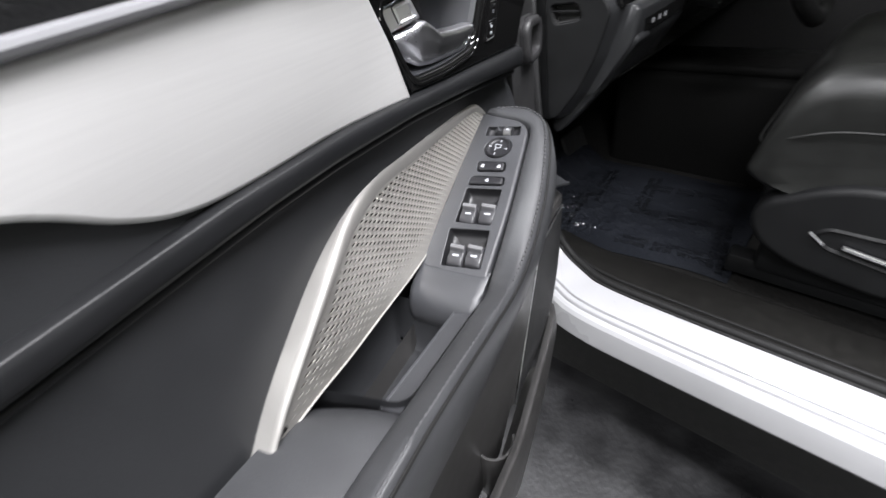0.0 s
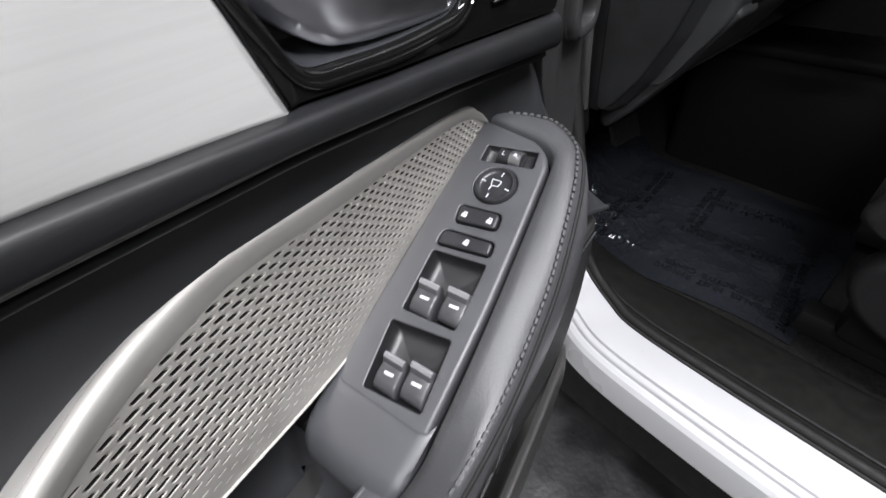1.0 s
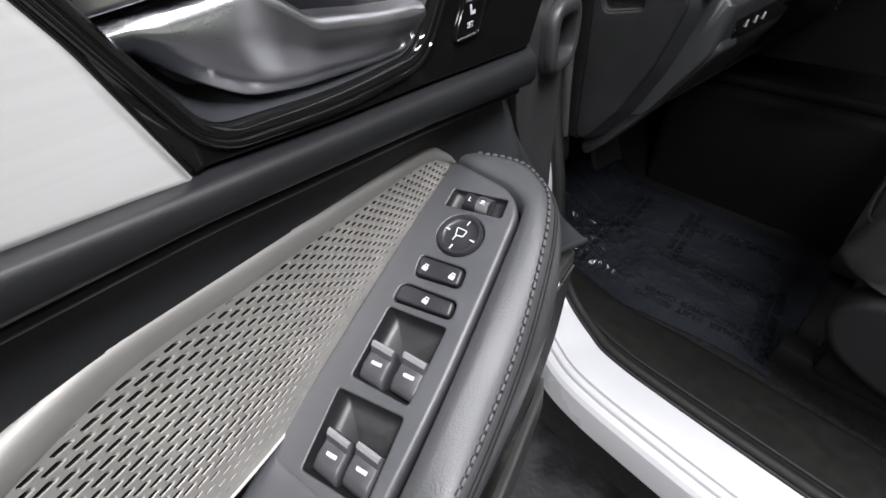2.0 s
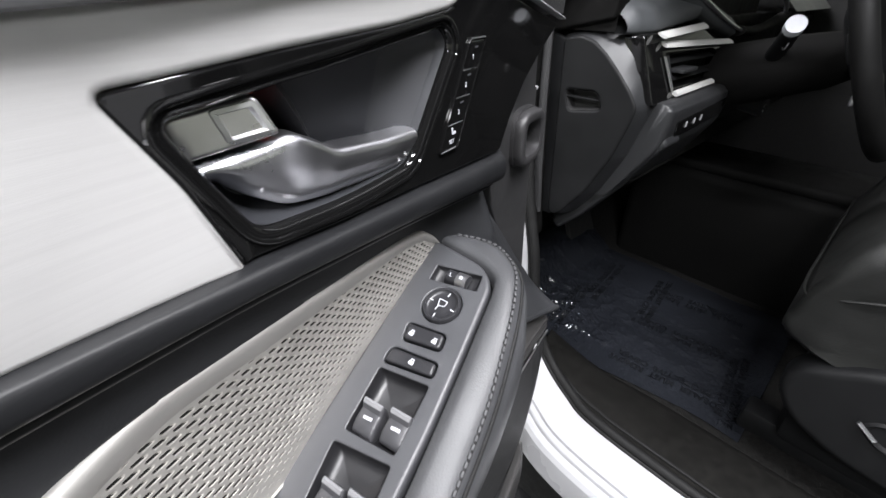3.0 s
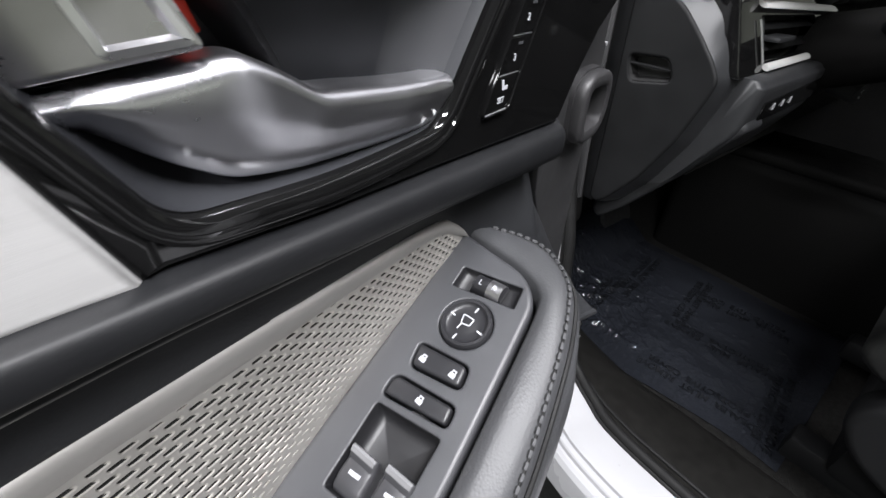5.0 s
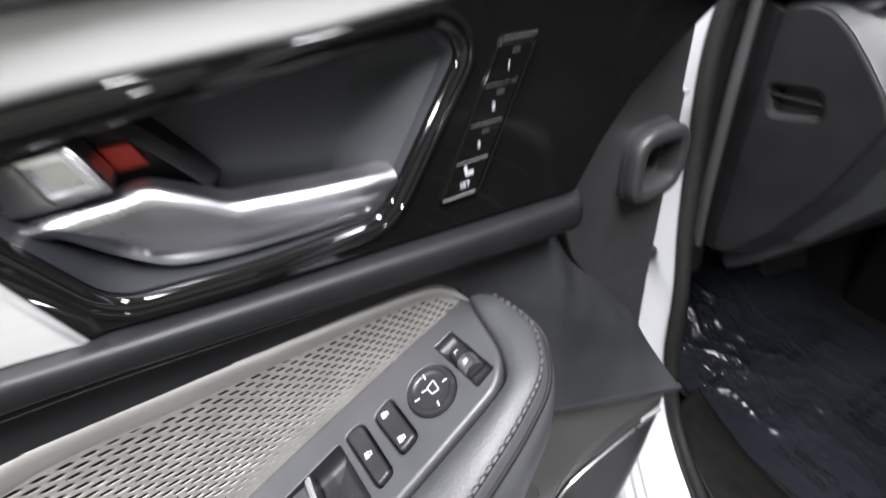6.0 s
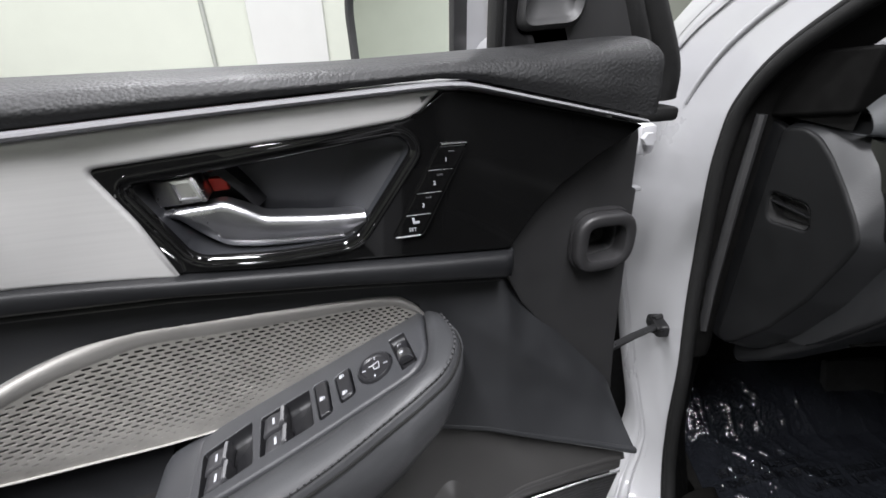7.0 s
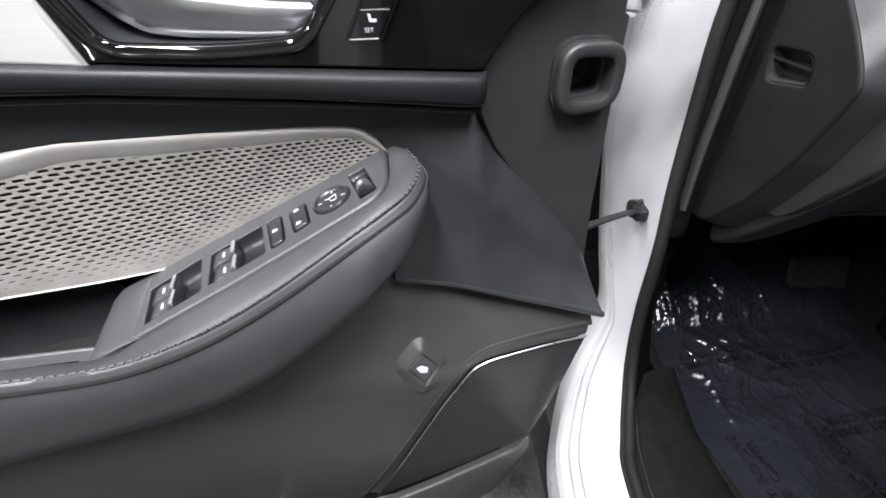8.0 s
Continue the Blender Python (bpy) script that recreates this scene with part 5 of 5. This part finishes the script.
e_ = np.array(rounded(end, 0.010, 5))
c_ = np.array(rounded(cover, 0.008, 5))
rings = [[(v, *(e_[i] + (c_[i] - e_[i]) * k)) for i in range(len(e_))] for v, k in ((0.30, 0.0), (0.240, 0.0), (0.229, 0.02), (0.223, 0.10), (0.1975, 0.93), (0.195, 1.0))]
part("dash_core", loft(rings, False), M_DASH, dash, "padded dash end", 50)
ec = part("end_cover", plate([tuple(p) for p in c_ * 1.0], side_place(0.192), 0.02, 0.004, [slot], steps=3), M_DASHPL, dash, "dark plastic dash end cover with a slot")
# Near-black liner carries the shade inside the slot.
bm = bmesh.new()
rows = [ring(bm, inset(slot, i), side_place(0.19), y) for i, y in ((0, 0.003), (0.001, 0.012), (0.003, 0.02))]
for p, q in zip(rows, rows[1:]):
    bridge(bm, p, q)
fill(bm, [rows[-1]])
part("slot_well", bm, M_DARK, ec, "", 60)
part("slot_bar", rbox((0.198, 0.083, 0.8585), (0.006, 0.062, 0.003), 0.001), M_DASHPL, ec)
part("edge_strip", tube([(0.178, 0.152, 0.955), (0.176, 0.146, 0.85), (0.176, 0.137, 0.72), (0.178, 0.130, 0.645)], 0.006, 0.008, 8), mat("edge_strip_grey", (0.030, 0.030, 0.031), 0.5, 0, 0.05, 40, 0.0), dash, "grey edge strip")
low_side = rounded([(-0.007, 0.852), (-0.050, 0.802), (-0.034, 0.782), (0.021, 0.700), (0.077, 0.629), (0.115, 0.590), (0.13, 0.60), (0.13, 0.70), (0.02, 0.86)], 0.008, 3)
part("lower_side", plate(low_side, side_place(0.236), 0.05, 0.008, steps=3), M_DASH, dash, "lower dash side panel")
part("end_frame", plate(rounded([(0.160, 0.952), (0.152, 0.85), (0.144, 0.72), (0.136, 0.640), (0.110, 0.640), (0.124, 0.80), (0.130, 0.942)], 0.003), side_place(0.1945), 0.01, 0.002), M_DASHPL, dash)
# upper pad and face
def top_pad(u, v):
    x = 0.200 + 0.215 * u
    front = lerp(x, [0.20, 0.215, 0.25, 0.40], [0.038, 0.028, 0.021, 0.020])
    rise = lerp(x, [0.20, 0.27, 0.41], [0.0, 0.0, 0.022])
    pr = spl([(0.020, 0.952), (0.002, 0.9530), (-0.002, 0.960), (0.002, 0.974), (0.014, 0.988), (0.05, 1.001), (0.12, 1.006), (0.40, 0.985)], 26)
    p_ = pr[int(round(v * 25))]
    k = max(0, 1 - u / 0.08)
    return (x, p_[0] + front, p_[1] - 0.010 * k * k * lerp(p_[1], [0.955, 0.985], [0, 1]) + rise * lerp(v, [0.0, 0.25, 0.6, 1.0], [0.3, 1.0, 0.8, 0.0]))
part("top_pad", sheet(top_pad, 40, 25), M_DASH_LIT, dash, "soft upper dash pad", 60)
part("pad_end", sheet(lambda u, v: (0.197, 0.052 + 0.26 * u, 0.955 + (0.034 + 0.01 * u) * v), 8, 3), M_SILLTRIM, dash, "", 60)
# Shade under the dash and on the console is put into this near-black.
M_UNDER = mat("cabin_shade_plastic", (0.0062, 0.0062, 0.0060), 0.65, 0, 0.1, 30, 0.3, 1500, depth=0.0002, spec=0.12)
part("dash_face", sheet(lambda u, v: (0.22 + 1.25 * u, 0.034 + 0.02 * v * v, 0.945 - 0.24 * v), 20, 14), M_UNDER, dash, "lower dash face with cabin shade in its dark colour", 60)
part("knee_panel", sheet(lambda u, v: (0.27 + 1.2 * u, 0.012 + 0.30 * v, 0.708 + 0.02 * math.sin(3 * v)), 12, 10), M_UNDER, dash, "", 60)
# Pale colour stands in for the windscreen's reflection on the pad.
part("far_pad", sheet(lambda u, v: (1.02 + 0.46 * u, 0.0 + 0.40 * v, 0.965 + 0.05 * math.sin(1.57 * min(1, 5 * v))), 12, 20), mat("far_pad_lit", (0.13, 0.135, 0.125), 0.5, 0, 0.06, 30, 0.2, 1500, depth=0.0002), dash, "dash pad with windscreen reflection in its pale colour", 60)
# Unseen slab, widened to keep light out of the footwell.
part("dash_top", rbox((0.86, 0.34, 0.945), (1.24, 0.56, 0.035), 0.01), M_DASHPL, dash)
M_BAR = mat("satin_silver_bar", (0.52, 0.52, 0.505), 0.42, 0.25, 0.04, 40, 0.0)
# vent: a dark mouth with bright bars, tilted back
def vent_at(a, b, d):
    return (a, 0.012 - 0.40 * (0.944 - b) + d, b)
vent = part("air_vent", plate(rounded([(0.212, 0.860), (0.52, 0.856), (0.55, 0.895), (0.50, 0.930), (0.43, 0.956), (0.212, 0.953)], 0.006), vent_at, 0.03, 0.002, [rounded([(0.290, 0.876), (0.50, 0.873), (0.525, 0.895), (0.48, 0.918), (0.275, 0.924)], 0.006)]), M_GLOSS, dash, "glossy black air vent with bright bars")
# Near-black block stands in for the shade in the vent mouth.
part("vent_throat", rbox((0.400, 0.034, 0.900), (0.26, 0.012, 0.07), 0.004), M_DARK, vent)


def vent_bar(name, p, q, w, h_, m_, lab=""):
    a, b = Vector(vent_at(*p)), Vector(vent_at(*q))
    part(name, tube([tuple(a + (b - a) * k) for k in (0, 0.02, 0.98, 1)], w, h_, 8, (0, -0.5, 1) if abs(q[1] - p[1]) < 0.03 else (0, 1, 0)), m_, vent, lab, 50)


vent_bar("bright_bar", (0.248, 0.951, -0.010), (0.425, 0.957, -0.008), 0.008, 0.0026, M_BAR, "satin silver bar")
vent_bar("bright_bar", (0.265, 0.938, -0.004), (0.560, 0.926, -0.004), 0.008, 0.0026, M_BAR, "satin silver bar")
vent_bar("bright_bar", (0.285, 0.869, -0.004), (0.447, 0.870, -0.004), 0.006, 0.0034, M_BAR, "satin silver bar")
vent_bar("bright_post", (0.264, 0.922, -0.003), (0.277, 0.872, -0.003), 0.0011, 0.0011, M_CHROME)
vent_bar("bright_post", (0.276, 0.920, 0.000), (0.289, 0.874, 0.000), 0.0008, 0.0008, M_CHROME)
vent_bar("vent_fin", (0.29, 0.912, 0.012), (0.51, 0.908, 0.012), 0.008, 0.0012, M_DASHPL)
vent_bar("vent_fin", (0.29, 0.888, 0.012), (0.51, 0.886, 0.012), 0.008, 0.0012, M_DASHPL)
part("vent_tab", rbox(vent_at(0.346, 0.897, 0.004), (0.060, 0.026, 0.006), 0.002), M_DASH, vent)
# switch ledge
LEDGE = [(0.03, 0.858), (-0.030, 0.863), (-0.044, 0.856), (-0.0475, 0.848), (-0.0425, 0.812), (-0.038, 0.795), (-0.026, 0.774), (0.020, 0.706), (0.05, 0.690)]
ledge = part("switch_ledge", loft([[(v, 0.03 + (y - 0.03) * f_, z) for y, z in spl(LEDGE, 30)] for v, f_ in ((0.228, 0.90), (0.231, 0.965), (0.238, 0.995), (0.248, 1.0), (0.46, 1.0), (0.50, 0.96), (0.52, 0.85))]), M_DASH, dash, "ledge with a row of small switches", 45)
part("switch_strip", plate(rounded([(0.272, 0.806), (0.480, 0.811), (0.472, 0.842), (0.258, 0.834)], 0.003), lambda a, b, d: (a, -0.0500 + 0.13 * (0.852 - b) + d, b), 0.006, 0.001), M_GLOSS, ledge)
for v in (0.300, 0.334, 0.364):
    part("marking", rbox((v, -0.0470, 0.824), (0.006, 0.001, 0.009), 0.0003, 1), M_GREY, ledge)
# instrument hood
hood = [(0.350, 0.020, 1.040), (0.376, 0.020, 1.008), (0.480, 0.020, 0.979), (0.570, 0.020, 0.958), (0.661, 0.020, 0.940)]
# Hood takes the lit vinyl, its light painted in.
part("instrument_hood", tube(spl([(x - 0.020, y + 0.03, z + 0.004) for x, y, z in hood], 24), 0.034, 0.022, 10, (0, -0.3, 1)), M_DASH_LIT, dash, "grey hood round the instruments", 60)
part("hood_edge", tube(spl([(x + 0.004, y - 0.004, z - 0.002) for x, y, z in hood], 30), 0.0034, n=8, up=(0, -1, 0)), M_CHROME, dash, "bright hood edge")
part("hood_foot", tube(spl([(0.661, 0.022, 0.938), (0.76, 0.022, 0.932), (0.90, 0.022, 0.940), (1.02, 0.022, 0.956)], 16), 0.016, 0.010, 10), M_UNDER, dash, "", 60)
part("screen_edge", tube(spl([(0.895, 0.02, 1.06), (0.912, 0.02, 1.016), (0.975, 0.02, 0.988), (1.010, 0.02, 0.962)], 20), 0.005, n=8, up=(0, -1, 0)), M_CHROME, dash, "bright screen edge")
part("instrument_screen", plate(rounded([(0.39, 0.935), (0.98, 0.935), (0.94, 1.12), (0.37, 1.12)], 0.02), lambda a, b, d: (a, 0.075 + d, b), 0.03, 0.003), M_DARK, dash, "dark instrument screen")
# column, stalks
col = car_thing("steering_column", "black steering column cover with stalk and round button", "steering column")
part("column_cover", loft([[(0.535 + 0.060 * k * math.cos(q), y, zc + 0.050 * k * math.sin(q)) for q in (2 * math.pi * i / 20 for i in range(20))] for y, k, zc in ((0.0, 1.2, 0.86), (-0.08, 1.1, 0.885), (-0.17, 0.9, 0.91), (-0.20, 0.7, 0.92))]), M_SILLTRIM, col, "", 60)
st = part("stalk", tube([(0.50, -0.085, 0.905), (0.450, -0.105, 0.938), (0.405, -0.118, 0.960)], 0.013, n=12), M_DASHPL, col, "black stalk with a pale round cap")
part("cap", tube([(0.406, -0.1175, 0.9595), (0.396, -0.121, 0.966)], 0.0135, n=14), M_WHITE_INK, st, "pale end cap")
part("stalk_ring", tube([(0.430 + 0.018 * math.cos(q) * 0.5, -0.111 + 0.006 * math.cos(q), 0.947 + 0.018 * math.sin(q)) for q in np.linspace(0, 2 * math.pi, 21)[:-1]], 0.0012, n=6, closed=True), M_CHROME, st)
bt = part("round_button", tube([(0.630, -0.040, 0.812), (0.620, -0.082, 0.806)], 0.018, n=20), M_DASH, col, "round black button with small pale dots")
for q in range(5):
    part("marking", rbox((0.620 + 0.007 * math.cos(q * 1.257), -0.083, 0.806 + 0.007 * math.sin(q * 1.257)), (0.003, 0.001, 0.003), 0.0004, 1), M_WHITE_INK, bt)
M_WHEEL = leather("wheel_leather", (0.0050, 0.0050, 0.0050), 0.55, 700, 0.3, 0.0004, spec=0.15)
wheel = car_thing("steering_wheel", "black leather steering wheel", "steering wheel")
WM = Matrix.Translation((0.56, -0.205, 0.95)) @ Euler((radians(-24), 0, 0)).to_matrix().to_4x4()
rim = [tuple(WM @ Vector((0.185 * math.cos(q), 0, 0.185 * math.sin(q)))) for q in np.linspace(0, 2 * math.pi, 49)[:-1]]
part("rim", tube(rim, 0.017, 0.015, 12, (0, 1, 0.4), True), M_WHEEL, wheel, "", 60)
part("hub", rbox((0, 0.01, 0), (0.17, 0.05, 0.13), 0.03, 3, m=WM), M_DASHPL, wheel)
for sx in (-1, 1):
    part("spoke", rbox((sx * 0.13, 0.008, -0.005), (0.12, 0.022, 0.045), 0.008, 2, m=WM), M_DASHPL, wheel)
part("lower_spoke", rbox((0, 0.008, -0.12), (0.06, 0.022, 0.13), 0.008, 2, m=WM), M_GLOSS, wheel)
part("switch_tip", rbox((0.745, -0.20, 0.822), (0.030, 0.008, 0.022), 0.003, 2), M_CHROME, wheel, "small bright switch tip")

# ---- driver's seat ----
M_SEAT = leather("seat_leather", (0.0065, 0.0068, 0.0064), 0.50, 500, 0.35, 0.0006, spec=0.32)
seat = car_thing("driver_seat", "black leather driver's seat with plastic side shield", "car seat")


def cushion(k, w):
    """Closed outline in (y, z) at one place across the seat."""
    return spl([(-0.285, 0.560), (-0.280, 0.600), (-0.292, 0.650), (-0.335, 0.690 + k), (-0.42, 0.705 + k), (-0.62, 0.690 + k), (-0.80, 0.675 + k), (-0.86, 0.60), (-0.80, 0.53), (-0.40, 0.53)], 44, True)


rings = []
for v, k, s in ((0.268, 0.010, 0.80), (0.262, 0.020, 0.94), (0.272, 0.040, 1.0), (0.30, 0.052, 1.0), (0.345, 0.048, 1.0), (0.39, 0.028, 1.0), (0.44, 0.018, 1.0), (0.60, 0.018, 1.0), (0.68, 0.04, 1.0), (0.76, 0.050, 1.0), (0.785, 0.03, 0.95), (0.79, 0.01, 0.8)):
    o = np.array(cushion(k, v))
    m_ = o.mean(0)
    rings.append([(v, *(m_ + (p - m_) * s)) for p in o])
cu = part("cushion", loft(rings), M_SEAT, seat, "black leather seat cushion", 60)
part("cushion_seam", tube(spl([(0.268, -0.86, 0.665), (0.2615, -0.60, 0.672), (0.262, -0.40, 0.668), (0.268, -0.315, 0.640), (0.30, -0.279, 0.622), (0.50, -0.277, 0.615), (0.78, -0.282, 0.62)], 50), 0.0022, n=6), M_SEAT, cu)
back = []
for k, (y, z, t, w) in enumerate(((-0.80, 0.60, 0.10, 0.25), (-0.86, 0.75, 0.11, 0.27), (-0.93, 0.95, 0.11, 0.27), (-1.0, 1.15, 0.10, 0.25), (-1.04, 1.27, 0.07, 0.20))):
    back.append([(0.525 + w * math.cos(q) * (1 if abs(math.cos(q)) > 0.3 else 1), y + t * math.sin(q) * 0.8, z) for q in (2 * math.pi * i / 28 for i in range(28))])
part("backrest", loft(back), M_SEAT, seat, "", 60)
shield = rounded([(-0.318, 0.520), (-0.305, 0.475), (-0.335, 0.425), (-0.40, 0.393), (-0.52, 0.375), (-0.84, 0.375), (-0.86, 0.56), (-0.60, 0.585), (-0.42, 0.582)], [0.03, 0.03, 0.03, 0.03, 0.02, 0.05, 0.03, 0.03, 0.05], 5)
sh = part("side_shield", plate(shield, side_place(0.250), 0.05, 0.014, steps=4), M_DASHPL, seat, "black plastic seat side shield", 50)
rec = rounded([(-0.425, 0.500), (-0.405, 0.478), (-0.43, 0.452), (-0.58, 0.425), (-0.66, 0.44), (-0.62, 0.500)], 0.02, 4)
bm = bmesh.new()
rows = [ring(bm, inset(rec, i), side_place(0.249), y) for i, y in ((0, 0.0), (0.004, -0.004), (0.008, -0.002), (0.010, 0.004))]
for p, q in zip(rows, rows[1:]):
    bridge(bm, p, q)
fill(bm, [rows[-1]])
part("switch_recess", bm, M_DASHPL, sh, "", 50)
part("seat_lever", rbox((0.243, -0.50, 0.462), (0.008, 0.09, 0.009), 0.003, 2, m=Matrix.Translation((0, -0.5, 0.462)) @ Euler((radians(10), 0, 0)).to_matrix().to_4x4() @ Matrix.Translation((0, 0.5, -0.462))), M_CHROME, sh, "bright seat adjuster")
part("seat_lever_tip", tube([(0.243, -0.405, 0.485), (0.243, -0.43, 0.466)], 0.0022, 0.003, 8), M_CHROME, sh)
part("seat_rail", rbox((0.34, -0.60, 0.315), (0.05, 0.62, 0.05), 0.008), M_DASHPL, seat)
part("seat_rail", rbox((0.70, -0.60, 0.315), (0.05, 0.62, 0.05), 0.008), M_DASHPL, seat)
part("seat_base", rbox((0.525, -0.60, 0.43), (0.46, 0.52, 0.21), 0.02), M_DASHPL, seat)
# console
console = car_thing("centre_console", "plastic centre console with cabin shade in its dark colour", "console")
# Console darkened by colour in place of the shaded cabin.
part("console_body", rbox((0.95, -0.45, 0.40), (0.24, 1.35, 0.36), 0.03, 3), M_UNDER, console)
part("console_top", rbox((0.95, -0.45, 0.59), (0.22, 1.30, 0.03), 0.012, 3), M_UNDER, console)

# ---- the workshop room ----
def slab(name, c, s, m, label, cat):
    ob = new(name, finish(rbox(c, s, 0.004, 1), name, m))
    return tagged(ob, label, cat, kind="structure")


slab("floor", (0, 0, GROUND - 0.05), (12, 12, 0.1), M_FLOOR, "dark sealed concrete workshop floor", "floor")
# Unseen ceiling, toned grey to cut the bounced light.
slab("ceiling", (0, 0, CEILING + 0.05), (12, 12, 0.1), M_CEIL, "grey painted ceiling", "ceiling")
slab("wall_north", (0, 4.05, GROUND + 1.6), (12, 0.1, 3.2), M_WALL, "pale painted workshop wall", "wall")
slab("wall_south", (0, -5.55, GROUND + 1.6), (12, 0.1, 3.2), M_WALL, "pale painted workshop wall", "wall")
slab("wall_east", (5.05, 0, GROUND + 1.6), (0.1, 10, 3.2), M_WALL, "pale painted workshop wall", "wall")
slab("wall_west", (-5.05, 0, GROUND + 1.6), (0.1, 10, 3.2), M_WALL, "pale painted workshop wall", "wall")
conduit = new("wall_conduit", finish(tube([(-0.925, 3.99, GROUND), (-0.925, 3.99, CEILING)], 0.018, n=10, up=(0, 1, 0)), "wall_conduit", mat("grey_conduit", (0.35, 0.36, 0.33), 0.5, 0, 0.05, 20, 0.0)))
tagged(conduit, "thin grey vertical conduit on the wall", "conduit", kind="structure")
slab("wall_pier", (-0.28, 3.985, GROUND + 1.6), (0.62, 0.035, 3.2), mat("pier_paint", (0.56, 0.56, 0.54), 0.7, 0, 0.03, 3, 0.1, 90), "white flat wall pier", "wall")
for lx, ly, watts in LAMPS:
    lamp = thing("ceiling_light", "long white ceiling light panel", "ceiling light", (lx, ly, CEILING - 0.03), group="ceiling lights")
    part("frame", rbox((0, 0, 0), (0.22, 1.58, 0.06), 0.006), M_CEIL, lamp)
    part("diffuser", rbox((0, 0, -0.033), (0.17, 1.52, 0.008), 0.002), M_LAMP, lamp)
